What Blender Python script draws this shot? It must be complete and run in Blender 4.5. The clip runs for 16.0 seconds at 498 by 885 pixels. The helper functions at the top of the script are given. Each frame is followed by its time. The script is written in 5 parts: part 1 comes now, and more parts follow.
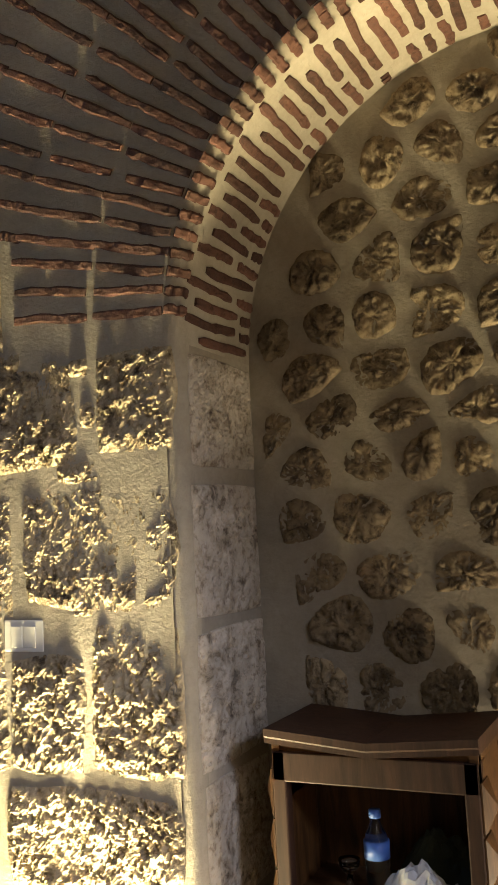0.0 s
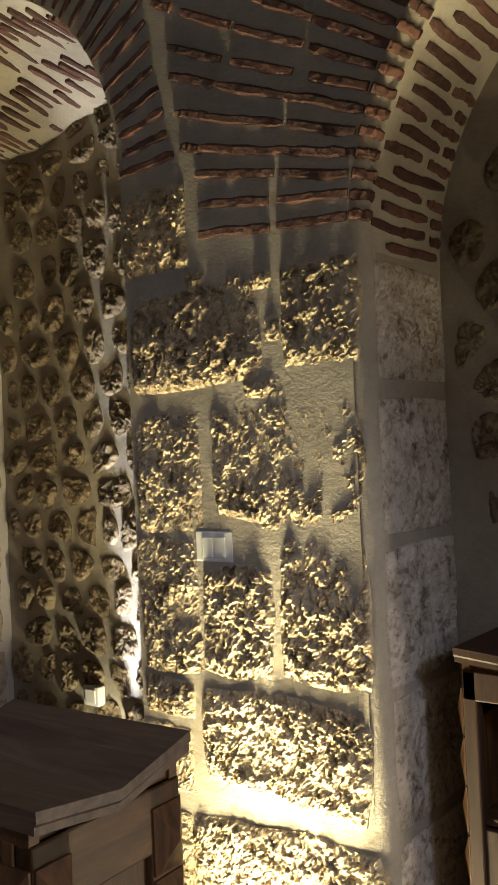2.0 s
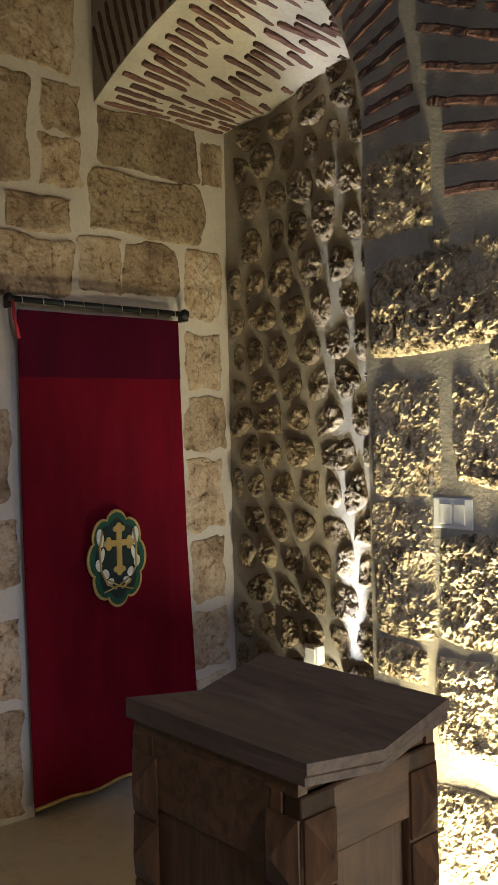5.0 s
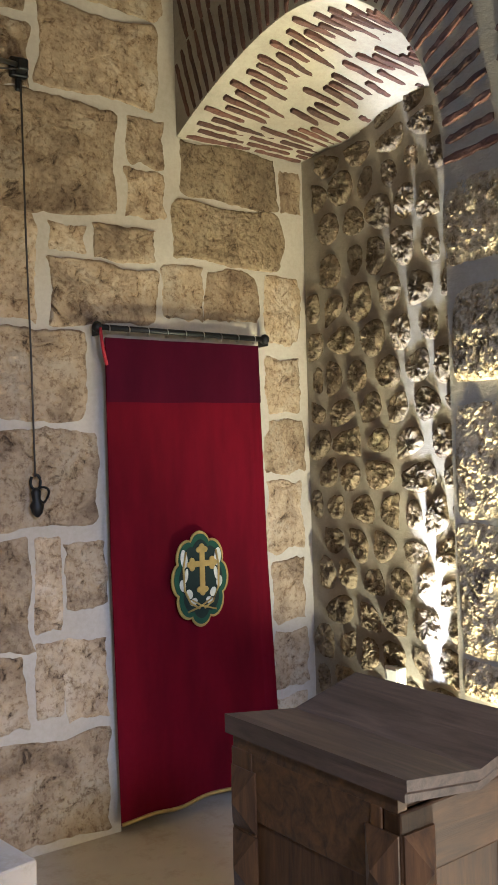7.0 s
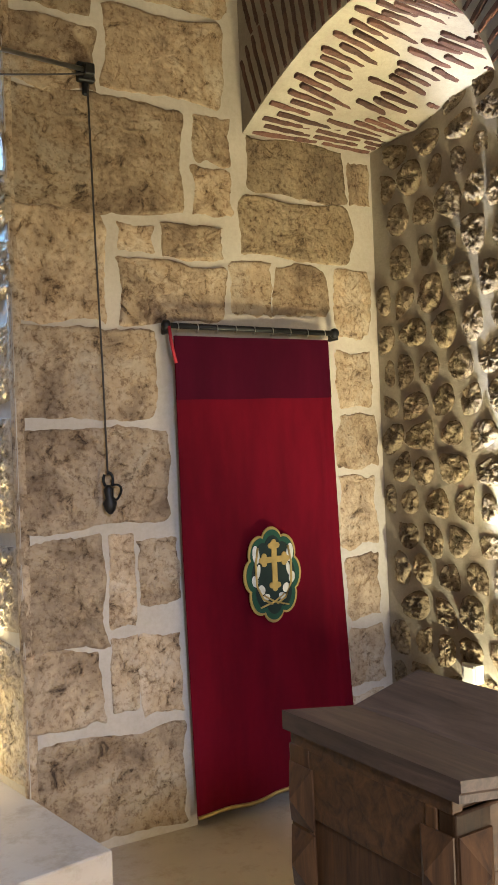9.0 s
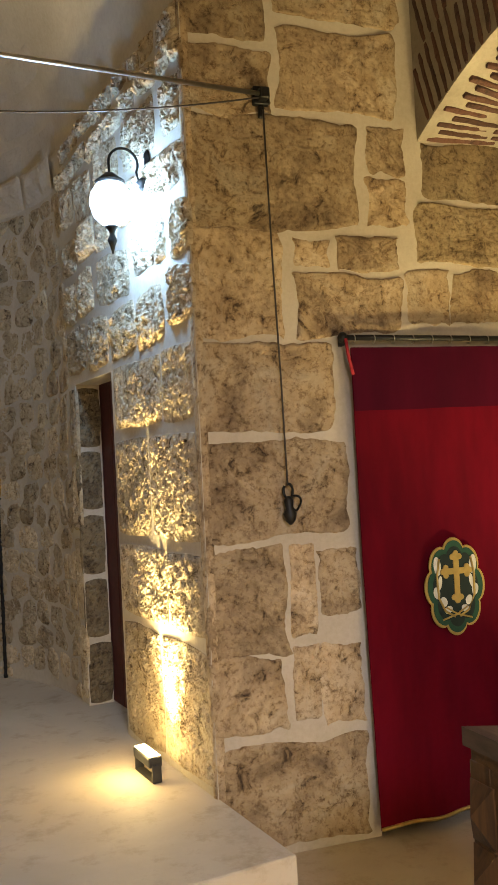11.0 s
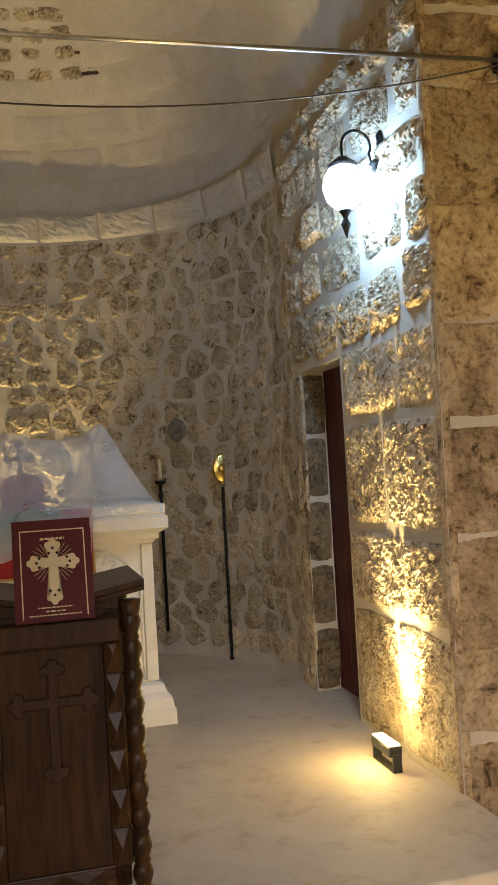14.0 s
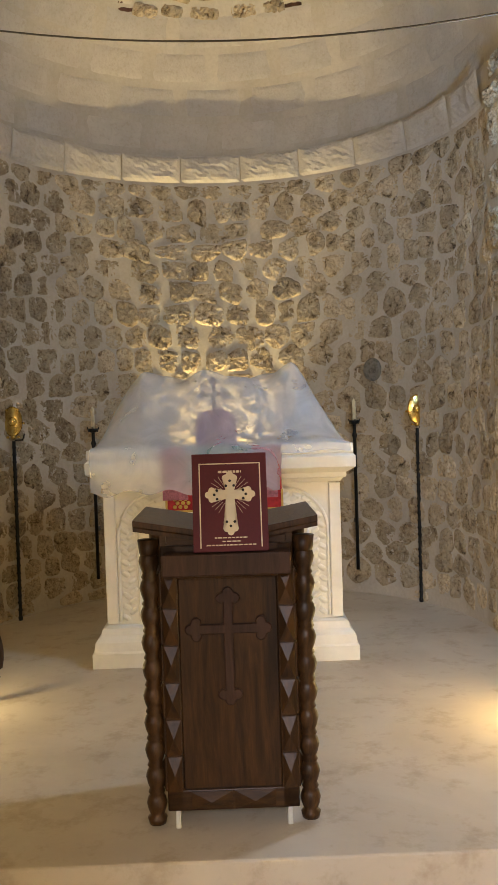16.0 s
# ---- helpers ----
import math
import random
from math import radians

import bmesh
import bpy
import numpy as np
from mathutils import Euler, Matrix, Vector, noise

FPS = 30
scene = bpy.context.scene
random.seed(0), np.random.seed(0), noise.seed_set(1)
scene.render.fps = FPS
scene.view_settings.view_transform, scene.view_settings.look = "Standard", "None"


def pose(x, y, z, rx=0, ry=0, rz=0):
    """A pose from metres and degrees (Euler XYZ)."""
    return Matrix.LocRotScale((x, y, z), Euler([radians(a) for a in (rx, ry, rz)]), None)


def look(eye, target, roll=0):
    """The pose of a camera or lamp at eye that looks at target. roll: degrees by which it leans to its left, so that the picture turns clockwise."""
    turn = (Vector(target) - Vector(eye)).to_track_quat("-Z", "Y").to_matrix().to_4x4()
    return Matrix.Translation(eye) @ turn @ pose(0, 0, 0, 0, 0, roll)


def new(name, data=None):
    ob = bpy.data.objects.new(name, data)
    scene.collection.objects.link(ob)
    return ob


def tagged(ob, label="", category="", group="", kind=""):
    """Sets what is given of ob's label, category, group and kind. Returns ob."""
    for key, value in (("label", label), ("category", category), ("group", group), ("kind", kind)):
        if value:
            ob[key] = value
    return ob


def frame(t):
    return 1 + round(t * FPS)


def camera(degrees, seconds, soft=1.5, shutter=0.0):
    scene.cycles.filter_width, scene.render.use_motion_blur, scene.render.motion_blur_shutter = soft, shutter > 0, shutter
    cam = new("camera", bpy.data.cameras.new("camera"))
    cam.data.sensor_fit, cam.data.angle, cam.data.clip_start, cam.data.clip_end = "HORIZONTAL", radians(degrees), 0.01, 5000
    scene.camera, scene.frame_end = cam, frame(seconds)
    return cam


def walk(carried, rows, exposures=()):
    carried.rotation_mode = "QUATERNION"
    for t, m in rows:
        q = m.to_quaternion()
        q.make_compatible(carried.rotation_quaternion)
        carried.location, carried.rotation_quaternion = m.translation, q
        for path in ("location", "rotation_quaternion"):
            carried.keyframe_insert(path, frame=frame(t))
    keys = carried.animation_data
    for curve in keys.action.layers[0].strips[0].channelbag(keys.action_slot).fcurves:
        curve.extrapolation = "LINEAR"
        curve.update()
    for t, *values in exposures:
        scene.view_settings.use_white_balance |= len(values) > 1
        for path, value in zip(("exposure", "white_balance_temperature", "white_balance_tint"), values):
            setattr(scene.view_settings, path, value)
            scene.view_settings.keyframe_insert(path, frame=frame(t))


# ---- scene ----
cam = camera(31.4, 16.0)
PATH = [
    (0, (0.23, 0.49, 1.53), (-0.63, 2.283, 1.74), -3.0),
    (0.5, (0.228, 0.501, 1.532), (-0.711, 2.259, 1.709), -2.5),
    (1, (0.225, 0.51, 1.533), (-0.818, 2.211, 1.665), -1.9),
    (1.5, (0.223, 0.524, 1.539), (-0.917, 2.165, 1.624), -2.1),
    (2, (0.21, 0.54, 1.532), (-1.024, 2.113, 1.569), -2.6),
    (2.5, (0.201, 0.548, 1.527), (-1.12, 2.049, 1.504), -3.2),
    (3, (0.19, 0.552, 1.521), (-1.177, 2.011, 1.463), -3.2),
    (3.5, (0.159, 0.545, 1.519), (-1.241, 1.971, 1.435), -2.0),
    (4, (0.133, 0.528, 1.521), (-1.306, 1.914, 1.435), -1.3),
    (4.5, (0.121, 0.504, 1.525), (-1.364, 1.842, 1.443), -1.5),
    (5, (0.124, 0.474, 1.531), (-1.429, 1.734, 1.504), -1.3),
    (5.2, (0.121, 0.459, 1.534), (-1.454, 1.691, 1.515), -1.1),
    (7.5, (0.15, 0.401, 1.542), (-1.514, 1.512, 1.571), -1.9),
    (8, (0.149, 0.435, 1.539), (-1.538, 1.508, 1.571), -2.2),
    (10.3, (0.201, 0.456, 1.545), (-1.641, 1.234, 1.57), -2.6),
    (10.5, (0.202, 0.452, 1.548), (-1.657, 1.188, 1.582), -2.7),
    (11, (0.21, 0.447, 1.555), (-1.696, 1.05, 1.61), -3.0),
    (11.5, (0.206, 0.438, 1.555), (-1.73, 0.941, 1.597), -3.3),
    (12, (0.186, 0.419, 1.552), (-1.768, 0.842, 1.576), -3.1),
    (12.5, (0.164, 0.373, 1.558), (-1.802, 0.738, 1.585), -3.0),
    (13, (0.153, 0.325, 1.56), (-1.822, 0.637, 1.595), -3.1),
    (13.5, (0.134, 0.299, 1.554), (-1.85, 0.553, 1.591), -3.2),
    (14, (0.135, 0.278, 1.554), (-1.857, 0.455, 1.607), -3.2),
    (14.5, (0.135, 0.276, 1.554), (-1.863, 0.353, 1.596), -2.9),
    (15, (0.117, 0.307, 1.548), (-1.882, 0.249, 1.521), -2.4),
    (15.5, (0.122, 0.344, 1.543), (-1.865, 0.125, 1.479), -2.3),
    (16, (0.128, 0.374, 1.542), (-1.85, 0.08, 1.481), -1.8),
]
EXPOSURES = [(0, -0.4, 6300, 10), (1.5, -0.9, 6100, 10), (2.5, -1.1, 5900, 10), (3.5, -1.2, 5800, 10), (4.5, -1.05, 5800, 10), (5.2, -0.7, 5500, 10), (7.3, 0.3, 5200, 10), (8, 0.36, 5200, 10), (10.5, 0.2, 7500, 10), (12.5, 0.05, 8100, 10), (14.5, 0.05, 8000, 10), (15.2, 0.3, 7500, 10), (16, 0.72, 7500, 10)]
walk(cam, [(t, look(eye, target, roll)) for t, eye, target, roll in PATH], EXPOSURES)

# ---- light -------------------------------------------------------------
world = bpy.data.worlds.new("world")
scene.world = world
world.use_nodes = True
world.node_tree.nodes["Background"].inputs[0].default_value = (0.9, 0.8, 0.7, 1)
world.node_tree.nodes["Background"].inputs[1].default_value = 0.0


def lamp(name, kind, m, power, colour, size=0.1, size_y=None, cone=60, blend=0.5, spread=180):
    data = bpy.data.lights.new(name, kind)
    data.energy, data.color = power, colour
    if kind == "AREA":
        data.size, data.spread = size, radians(spread)
        if size_y:
            data.shape, data.size_y = "RECTANGLE", size_y
    else:
        data.shadow_soft_size = size
    if kind == "SPOT":
        data.spot_size, data.spot_blend = radians(cone), blend
    ob = new(name, data)
    ob.matrix_world = m
    return ob


WARM = (1.0, 0.84, 0.46)
AMBER = (1.0, 0.86, 0.70)
COOL = (0.32, 0.56, 1.0)

# apse frame: u runs inwards from the altar's front, v towards the north
APSE = pose(-4.338, -0.446, 0, 0, 0, 189.5)


def ap(u, v, z=0.0):
    return APSE @ Vector((u, -v, z))


# two added fill lamps, unseen behind the camera: warm area, cool spot
lamp("nave_fill", "AREA", look((2.6, -1.0, 1.6), (-3.0, 1.0, 0.3)), 25, AMBER, 1.8)
lamp("cool_fill_spot", "SPOT", look((2.2, 0.6, 2.6), (-2.6, 1.7, 0.1)), 540, (0.72, 0.77, 1.0), 0.25, cone=54, blend=1.0)
lamp("pier_flood", "AREA", look((-1.16, 2.235, 0.12), (-1.16, 2.335, 1.0)), 38, WARM, 0.42, 0.06, spread=64)
lamp("pier_glow", "AREA", look((-1.14, 2.14, 0.12), (-1.14, 2.36, 0.34)), 40, WARM, 0.3, 0.06, spread=120)
lamp("recess_flood", "SPOT", look((-2.25, 2.88, 0.15), (-2.62, 3.05, 1.7)), 100, (1.0, 0.88, 0.56), 0.02, cone=100, blend=0.8)
lamp("recess_flood", "SPOT", look((-2.25, 2.78, 0.2), (-2.40, 3.05, 1.9)) @ Matrix.Diagonal((0.2, 1, 1, 1)), 620, (0.90, 0.92, 1.0), 0.02, cone=64, blend=1.0)
lamp("recess_wash", "AREA", look((-1.95, 2.55, 0.2), (-2.45, 2.85, 3.0)), 17, WARM, 0.2, 0.08, spread=80)
lamp("arch_flood", "SPOT", look((0.55, 2.5, 0.2), (0.12, 2.56, 2.8)), 400, WARM, 0.06, cone=46, blend=0.8)
lamp("arch_glow", "POINT", Matrix.Translation((0.5, 2.5, 0.3)), 72, (1.0, 0.85, 0.58), 0.08)
lamp("altar_flood", "SPOT", look(ap(1.88, 0.0, 0.5), ap(2.0, 0.0, 3.6)), 270, WARM, 0.03, cone=56, blend=1.0)
lamp("south_flood", "SPOT", look(ap(-1.0, -1.36, 0.38), ap(-0.9, -1.54, 1.6)), 150, WARM, 0.03, cone=90, blend=0.8)
lamp("south_glow", "POINT", Matrix.Translation(ap(-0.6, -1.25, 0.5)), 4, WARM, 0.05)
lamp("reveal_flood", "AREA", look(ap(-1.0, 1.46, 0.37), ap(-1.0, 1.53, 1.4)), 11, WARM, 0.14, 0.05, spread=60)
lamp("reveal_glow", "POINT", Matrix.Translation(ap(-1.0, 1.36, 0.42)), 7.0, (1.0, 0.78, 0.36), 0.08)
lamp("reveal_flood", "SPOT", look(ap(-1.0, 1.45, 0.38), ap(-1.0, 1.56, 1.6)), 80, WARM, 0.03, cone=60, blend=0.8)
lamp("globe_lamp", "POINT", Matrix.Translation(ap(-1.02, 1.36, 2.66)), 46, (0.22, 0.48, 1.0), 0.06)

# ---- materials ---------------------------------------------------------


def nodes_of(name, rough=0.8, metal=0.0):
    m = bpy.data.materials.new(name)
    m.use_nodes = True
    nt = m.node_tree
    b = nt.nodes["Principled BSDF"]
    b.inputs["Roughness"].default_value, b.inputs["Metallic"].default_value = rough, metal
    return m, nt, b


def put(nt, kind, **sets):
    n = nt.nodes.new(kind)
    for k, v in sets.items():
        n.inputs[k].default_value = v
    return n


def coords(nt, stretch=(1, 1, 1)):
    """Object coordinates, shifted for each object."""
    tc, info = put(nt, "ShaderNodeTexCoord"), put(nt, "ShaderNodeObjectInfo")
    mul = put(nt, "ShaderNodeVectorMath")
    mul.operation = "MULTIPLY"
    mul.inputs[1].default_value = stretch
    add = put(nt, "ShaderNodeVectorMath")
    sc = put(nt, "ShaderNodeMath")
    sc.operation = "MULTIPLY"
    sc.inputs[1].default_value = 37.0
    nt.links.new(info.outputs["Random"], sc.inputs[0])
    nt.links.new(tc.outputs["Object"], mul.inputs[0])
    nt.links.new(mul.outputs[0], add.inputs[0])
    nt.links.new(sc.outputs[0], add.inputs[1])
    return add.outputs[0], info.outputs["Random"]


def ramp(nt, fac, stops):
    r = put(nt, "ShaderNodeValToRGB")
    while len(r.color_ramp.elements) < len(stops):
        r.color_ramp.elements.new(0.5)
    for e, (p, c) in zip(r.color_ramp.elements, stops):
        e.position, e.color = p, (*c, 1)
    nt.links.new(fac, r.inputs[0])
    return r.outputs[0]


def mix(nt, fac, a, b, how="MIX"):
    m = put(nt, "ShaderNodeMix")
    m.data_type, m.blend_type = "RGBA", how
    for sock, v in ((m.inputs[0], fac), (m.inputs[6], a), (m.inputs[7], b)):
        if isinstance(v, (int, float)):
            sock.default_value = v
        elif isinstance(v, tuple):
            sock.default_value = (*v, 1)
        else:
            nt.links.new(v, sock)
    return m.outputs[2]


def noise_tex(nt, vec, scale, detail=6.0, rough=0.6, warp=0.0):
    n = put(nt, "ShaderNodeTexNoise", Scale=scale, Detail=detail, Roughness=rough, Distortion=warp)
    nt.links.new(vec, n.inputs["Vector"])
    return n.outputs["Fac"]


def bump(nt, b, height, strength, distance=0.01):
    n = put(nt, "ShaderNodeBump", Strength=strength, Distance=distance)
    nt.links.new(height, n.inputs["Height"])
    nt.links.new(n.outputs[0], b.inputs["Normal"])


def stone_material(name, light, dark, pit, spread=0.25, relief=0.7, pits=1.0, stain=0.0, holes=0.0):
    m, nt, b = nodes_of(name, 0.9)
    vec, rnd = coords(nt)
    big = noise_tex(nt, vec, 4.5, 7, 0.68, 0.5)
    fine = noise_tex(nt, vec, 42, 8, 0.72)
    col = ramp(nt, big, [(0.3, dark), (0.68, light)])
    tone = ramp(nt, rnd, [(0.0, (1 - spread, 1 - spread * 1.1, 1 - spread * 1.25)), (1.0, (1.08, 1.05, 1.0))])
    col = mix(nt, 1.0, col, tone, "MULTIPLY")
    speck = ramp(nt, fine, [(0.36, pit), (0.5, (1, 1, 1))])
    col = mix(nt, 0.8 * pits, col, speck, "MULTIPLY")
    if stain:
        geo = put(nt, "ShaderNodeNewGeometry")
        old = noise_tex(nt, geo.outputs["Position"], 2.6, 8, 0.68, 0.6)
        col = mix(nt, stain, col, ramp(nt, old, [(0.36, (0.36, 0.28, 0.22)), (0.52, (0.95, 0.86, 0.74)), (0.62, (1, 1, 1))]), "MULTIPLY")
    cav = None
    if holes:
        cav = ramp(nt, noise_tex(nt, vec, 15, 9, 0.74, 0.8), [(0.34, (0.16, 0.115, 0.08)), (0.43, (0.9, 0.84, 0.76)), (0.5, (1, 1, 1))])
        col = mix(nt, holes, col, cav, "MULTIPLY")
    nt.links.new(col, b.inputs["Base Color"])
    vor = put(nt, "ShaderNodeTexVoronoi", Scale=55.0)
    nt.links.new(vec, vor.inputs["Vector"])
    hgt = mix(nt, 0.35, fine, vor.outputs["Distance"])
    if holes:
        hgt = mix(nt, 0.5, hgt, cav)
    bump(nt, b, hgt, relief, 0.02)
    return m


MORTAR, nt, b = nodes_of("lime_mortar", 0.92)
vec, rnd = coords(nt)
col = ramp(nt, noise_tex(nt, vec, 3.2, 6, 0.6), [(0.3, (0.23, 0.195, 0.145)), (0.7, (0.37, 0.325, 0.25))])
col = mix(nt, 0.35, col, ramp(nt, noise_tex(nt, vec, 60, 6, 0.7), [(0.35, (0.7, 0.66, 0.6)), (0.6, (1, 1, 1))]), "MULTIPLY")
nt.links.new(col, b.inputs["Base Color"])
bump(nt, b, mix(nt, 0.4, noise_tex(nt, vec, 14, 6, 0.6), noise_tex(nt, vec, 90, 5, 0.7)), 0.5, 0.02)

PALE, nt, b = nodes_of("pale_lime_plaster", 0.9)
vec, rnd = coords(nt)
col = ramp(nt, noise_tex(nt, vec, 2.2, 6, 0.6), [(0.3, (0.45, 0.39, 0.305)), (0.7, (0.58, 0.515, 0.415))])
col = mix(nt, 0.3, col, ramp(nt, noise_tex(nt, vec, 40, 6, 0.7), [(0.35, (0.7, 0.66, 0.6)), (0.6, (1, 1, 1))]), "MULTIPLY")
nt.links.new(col, b.inputs["Base Color"])
bump(nt, b, mix(nt, 0.4, noise_tex(nt, vec, 12, 6, 0.6), noise_tex(nt, vec, 80, 5, 0.7)), 0.2, 0.015)

BASALT = stone_material("brown_rubble_stone", (0.36, 0.285, 0.175), (0.17, 0.13, 0.085), (0.25, 0.2, 0.15), 0.35, 0.9, holes=0.8)
PIERSTONE = stone_material("pitted_pier_stone", (0.52, 0.43, 0.28), (0.30, 0.24, 0.15), (0.36, 0.29, 0.2), 0.18, 1.0, holes=0.75)
WHITENED = stone_material("lime_washed_pitted_stone", (0.56, 0.50, 0.42), (0.36, 0.31, 0.24), (0.4, 0.34, 0.27), 0.12, 0.8, holes=0.7)
DARKASHLAR = stone_material("dark_pitted_limestone", (0.44, 0.35, 0.22), (0.24, 0.18, 0.11), (0.3, 0.23, 0.16), 0.25, 0.8, 1.0, 0.4, 0.9)
ASHLAR = stone_material("yellow_limestone", (0.66, 0.57, 0.43), (0.44, 0.35, 0.24), (0.38, 0.28, 0.19), 0.36, 0.7, 0.9, 0.85, 0.9)
APSESTONE = stone_material("grey_beige_limestone", (0.70, 0.61, 0.46), (0.48, 0.40, 0.28), (0.36, 0.28, 0.2), 0.3, 0.9, 0.8, 0.4, 0.95)
GREYSTONE = stone_material("dark_grey_stone", (0.26, 0.24, 0.20), (0.16, 0.145, 0.12), (0.5, 0.45, 0.4), 0.1, 0.5)
SMOOTH = stone_material("smooth_dressed_limestone", (0.56, 0.51, 0.44), (0.46, 0.41, 0.34), (0.75, 0.7, 0.62), 0.06, 0.25, 0.5)
BRICK = stone_material("dark_red_brick", (0.145, 0.062, 0.040), (0.07, 0.033, 0.024), (0.4, 0.35, 0.3), 0.5, 0.6)

FLOOR, nt, b = nodes_of("worn_limestone_floor", 0.68)
vec, rnd = coords(nt)
col = ramp(nt, noise_tex(nt, vec, 1.6, 7, 0.6, 0.5), [(0.3, (0.44, 0.37, 0.28)), (0.7, (0.56, 0.49, 0.39))])
col = mix(nt, 0.5, col, ramp(nt, noise_tex(nt, vec, 7, 8, 0.7), [(0.33, (0.62, 0.52, 0.42)), (0.48, (1, 1, 1))]), "MULTIPLY")
nt.links.new(col, b.inputs["Base Color"])
bump(nt, b, noise_tex(nt, vec, 30, 6, 0.6), 0.12, 0.01)


def wood_material(name, a, c, axis=2, rough=0.52):
    m, nt, b = nodes_of(name, rough)
    s = [9.0, 9.0, 9.0]
    s[axis] = 0.9
    vec, rnd = coords(nt, tuple(s))
    b.inputs["Specular IOR Level"].default_value = 0.3
    grain = noise_tex(nt, vec, 3.2, 7, 0.65, 1.2)
    fine = noise_tex(nt, vec, 16, 5, 0.7)
    col = ramp(nt, grain, [(0.32, a), (0.66, c)])
    col = mix(nt, 0.4, col, ramp(nt, fine, [(0.35, (0.5, 0.45, 0.4)), (0.6, (1, 1, 1))]), "MULTIPLY")
    nt.links.new(col, b.inputs["Base Color"])
    bump(nt, b, grain, 0.25, 0.004)
    return m


WOOD = wood_material("dark_walnut_wood", (0.027, 0.012, 0.004), (0.105, 0.046, 0.013))
WOODX = wood_material("dark_walnut_wood_crosswise", (0.03, 0.014, 0.005), (0.11, 0.05, 0.015), 0)
WOODDEEP = wood_material("oiled_dark_walnut_wood", (0.018, 0.008, 0.003), (0.075, 0.032, 0.009), 2, 0.4)
WOODDEEPX = wood_material("oiled_dark_walnut_wood_crosswise", (0.02, 0.009, 0.003), (0.08, 0.035, 0.01), 0, 0.4)
WOODTOP = wood_material("greyed_walnut_wood", (0.042, 0.025, 0.016), (0.115, 0.073, 0.047), 1, 0.5)
WOODRED = wood_material("reddish_walnut_wood", (0.026, 0.012, 0.007), (0.062, 0.028, 0.015), 2, 0.6)


def plain(name, colour, rough=0.6, metal=0.0, vary=0.15, scale=30, relief=0.1):
    m, nt, b = nodes_of(name, rough, metal)
    vec, rnd = coords(nt)
    n = noise_tex(nt, vec, scale, 5, 0.6)
    lo = tuple(c * (1 - vary) for c in colour)
    hi = tuple(min(1, c * (1 + vary)) for c in colour)
    nt.links.new(ramp(nt, n, [(0.3, lo), (0.7, hi)]), b.inputs["Base Color"])
    if relief:
        bump(nt, b, n, relief, 0.004)
    return m


IRON = plain("black_wrought_iron", (0.02, 0.019, 0.018), 0.5, 0.6)
STEEL = plain("brushed_steel", (0.55, 0.53, 0.5), 0.3, 1.0)
BRASS = plain("polished_brass", (0.85, 0.6, 0.2), 0.22, 1.0)
TARNISHED = plain("tarnished_grey_brass", (0.20, 0.16, 0.12), 0.6, 0.4)
WAX = plain("ivory_wax", (0.75, 0.66, 0.45), 0.5)
MARBLE = plain("white_carved_marble", (0.78, 0.75, 0.68), 0.45, 0, 0.06, 12, 0.15)
GOLD = plain("gold_thread", (0.42, 0.29, 0.08), 0.45, 0.3)
SILVER = plain("silver_thread", (0.62, 0.6, 0.5), 0.5, 0.2)
GREEN = plain("dark_green_felt", (0.012, 0.06, 0.03), 0.9)
DARKGREEN = plain("black_green_felt", (0.008, 0.018, 0.012), 0.9)
PLASTIC = plain("grey_white_plastic", (0.6, 0.58, 0.52), 0.45, 0, 0.03)
BLACK = plain("black_plastic", (0.015, 0.015, 0.016), 0.5)
MAROON = plain("maroon_book_cloth", (0.085, 0.004, 0.010), 0.7, 0, 0.1, 200, 0.1)
PAPER = plain("cream_page_paper", (0.75, 0.7, 0.58), 0.8)
CREAM = plain("cream_printed_foil", (0.72, 0.62, 0.42), 0.5, 0, 0.05)
REDCLOTH = plain("red_altar_cloth", (0.30, 0.012, 0.02), 0.85, 0, 0.2, 60)
BLUECLOTH = plain("blue_green_brocade", (0.10, 0.20, 0.19), 0.85, 0, 0.4, 70)
PURPLECLOTH = plain("mauve_brocade", (0.28, 0.10, 0.14), 0.85, 0, 0.4, 70)
OXBLOOD = plain("dark_red_door_paint", (0.08, 0.016, 0.014), 0.6, 0, 0.3)
WHITECLOTH = plain("crumpled_white_plastic_bag", (0.6, 0.6, 0.6), 0.5)
DARKCLOTH = plain("dark_green_bag", (0.03, 0.045, 0.03), 0.7)
BLUE = plain("blue_bottle_label", (0.06, 0.14, 0.45), 0.5)
WIRE = plain("dark_wire", (0.05, 0.04, 0.035), 0.6)

VELVET, nt, b = nodes_of("crimson_velvet", 0.85)
vec, rnd = coords(nt, (1, 1, 0.25))
nt.links.new(ramp(nt, noise_tex(nt, vec, 9, 5, 0.6), [(0.3, (0.075, 0.0005, 0.005)), (0.7, (0.12, 0.001, 0.008))]), b.inputs["Base Color"])
b.inputs["Sheen Weight"].default_value = 0.05
b.inputs["Specular IOR Level"].default_value = 0.1
b.inputs["Sheen Tint"].default_value = (0.9, 0.1, 0.2, 1)

VELVETDARK, nt, b = nodes_of("doubled_crimson_velvet", 0.85)
vec, rnd = coords(nt, (1, 1, 0.25))
nt.links.new(ramp(nt, noise_tex(nt, vec, 9, 5, 0.6), [(0.3, (0.035, 0.0004, 0.007)), (0.7, (0.055, 0.0008, 0.010))]), b.inputs["Base Color"])
b.inputs["Specular IOR Level"].default_value = 0.1

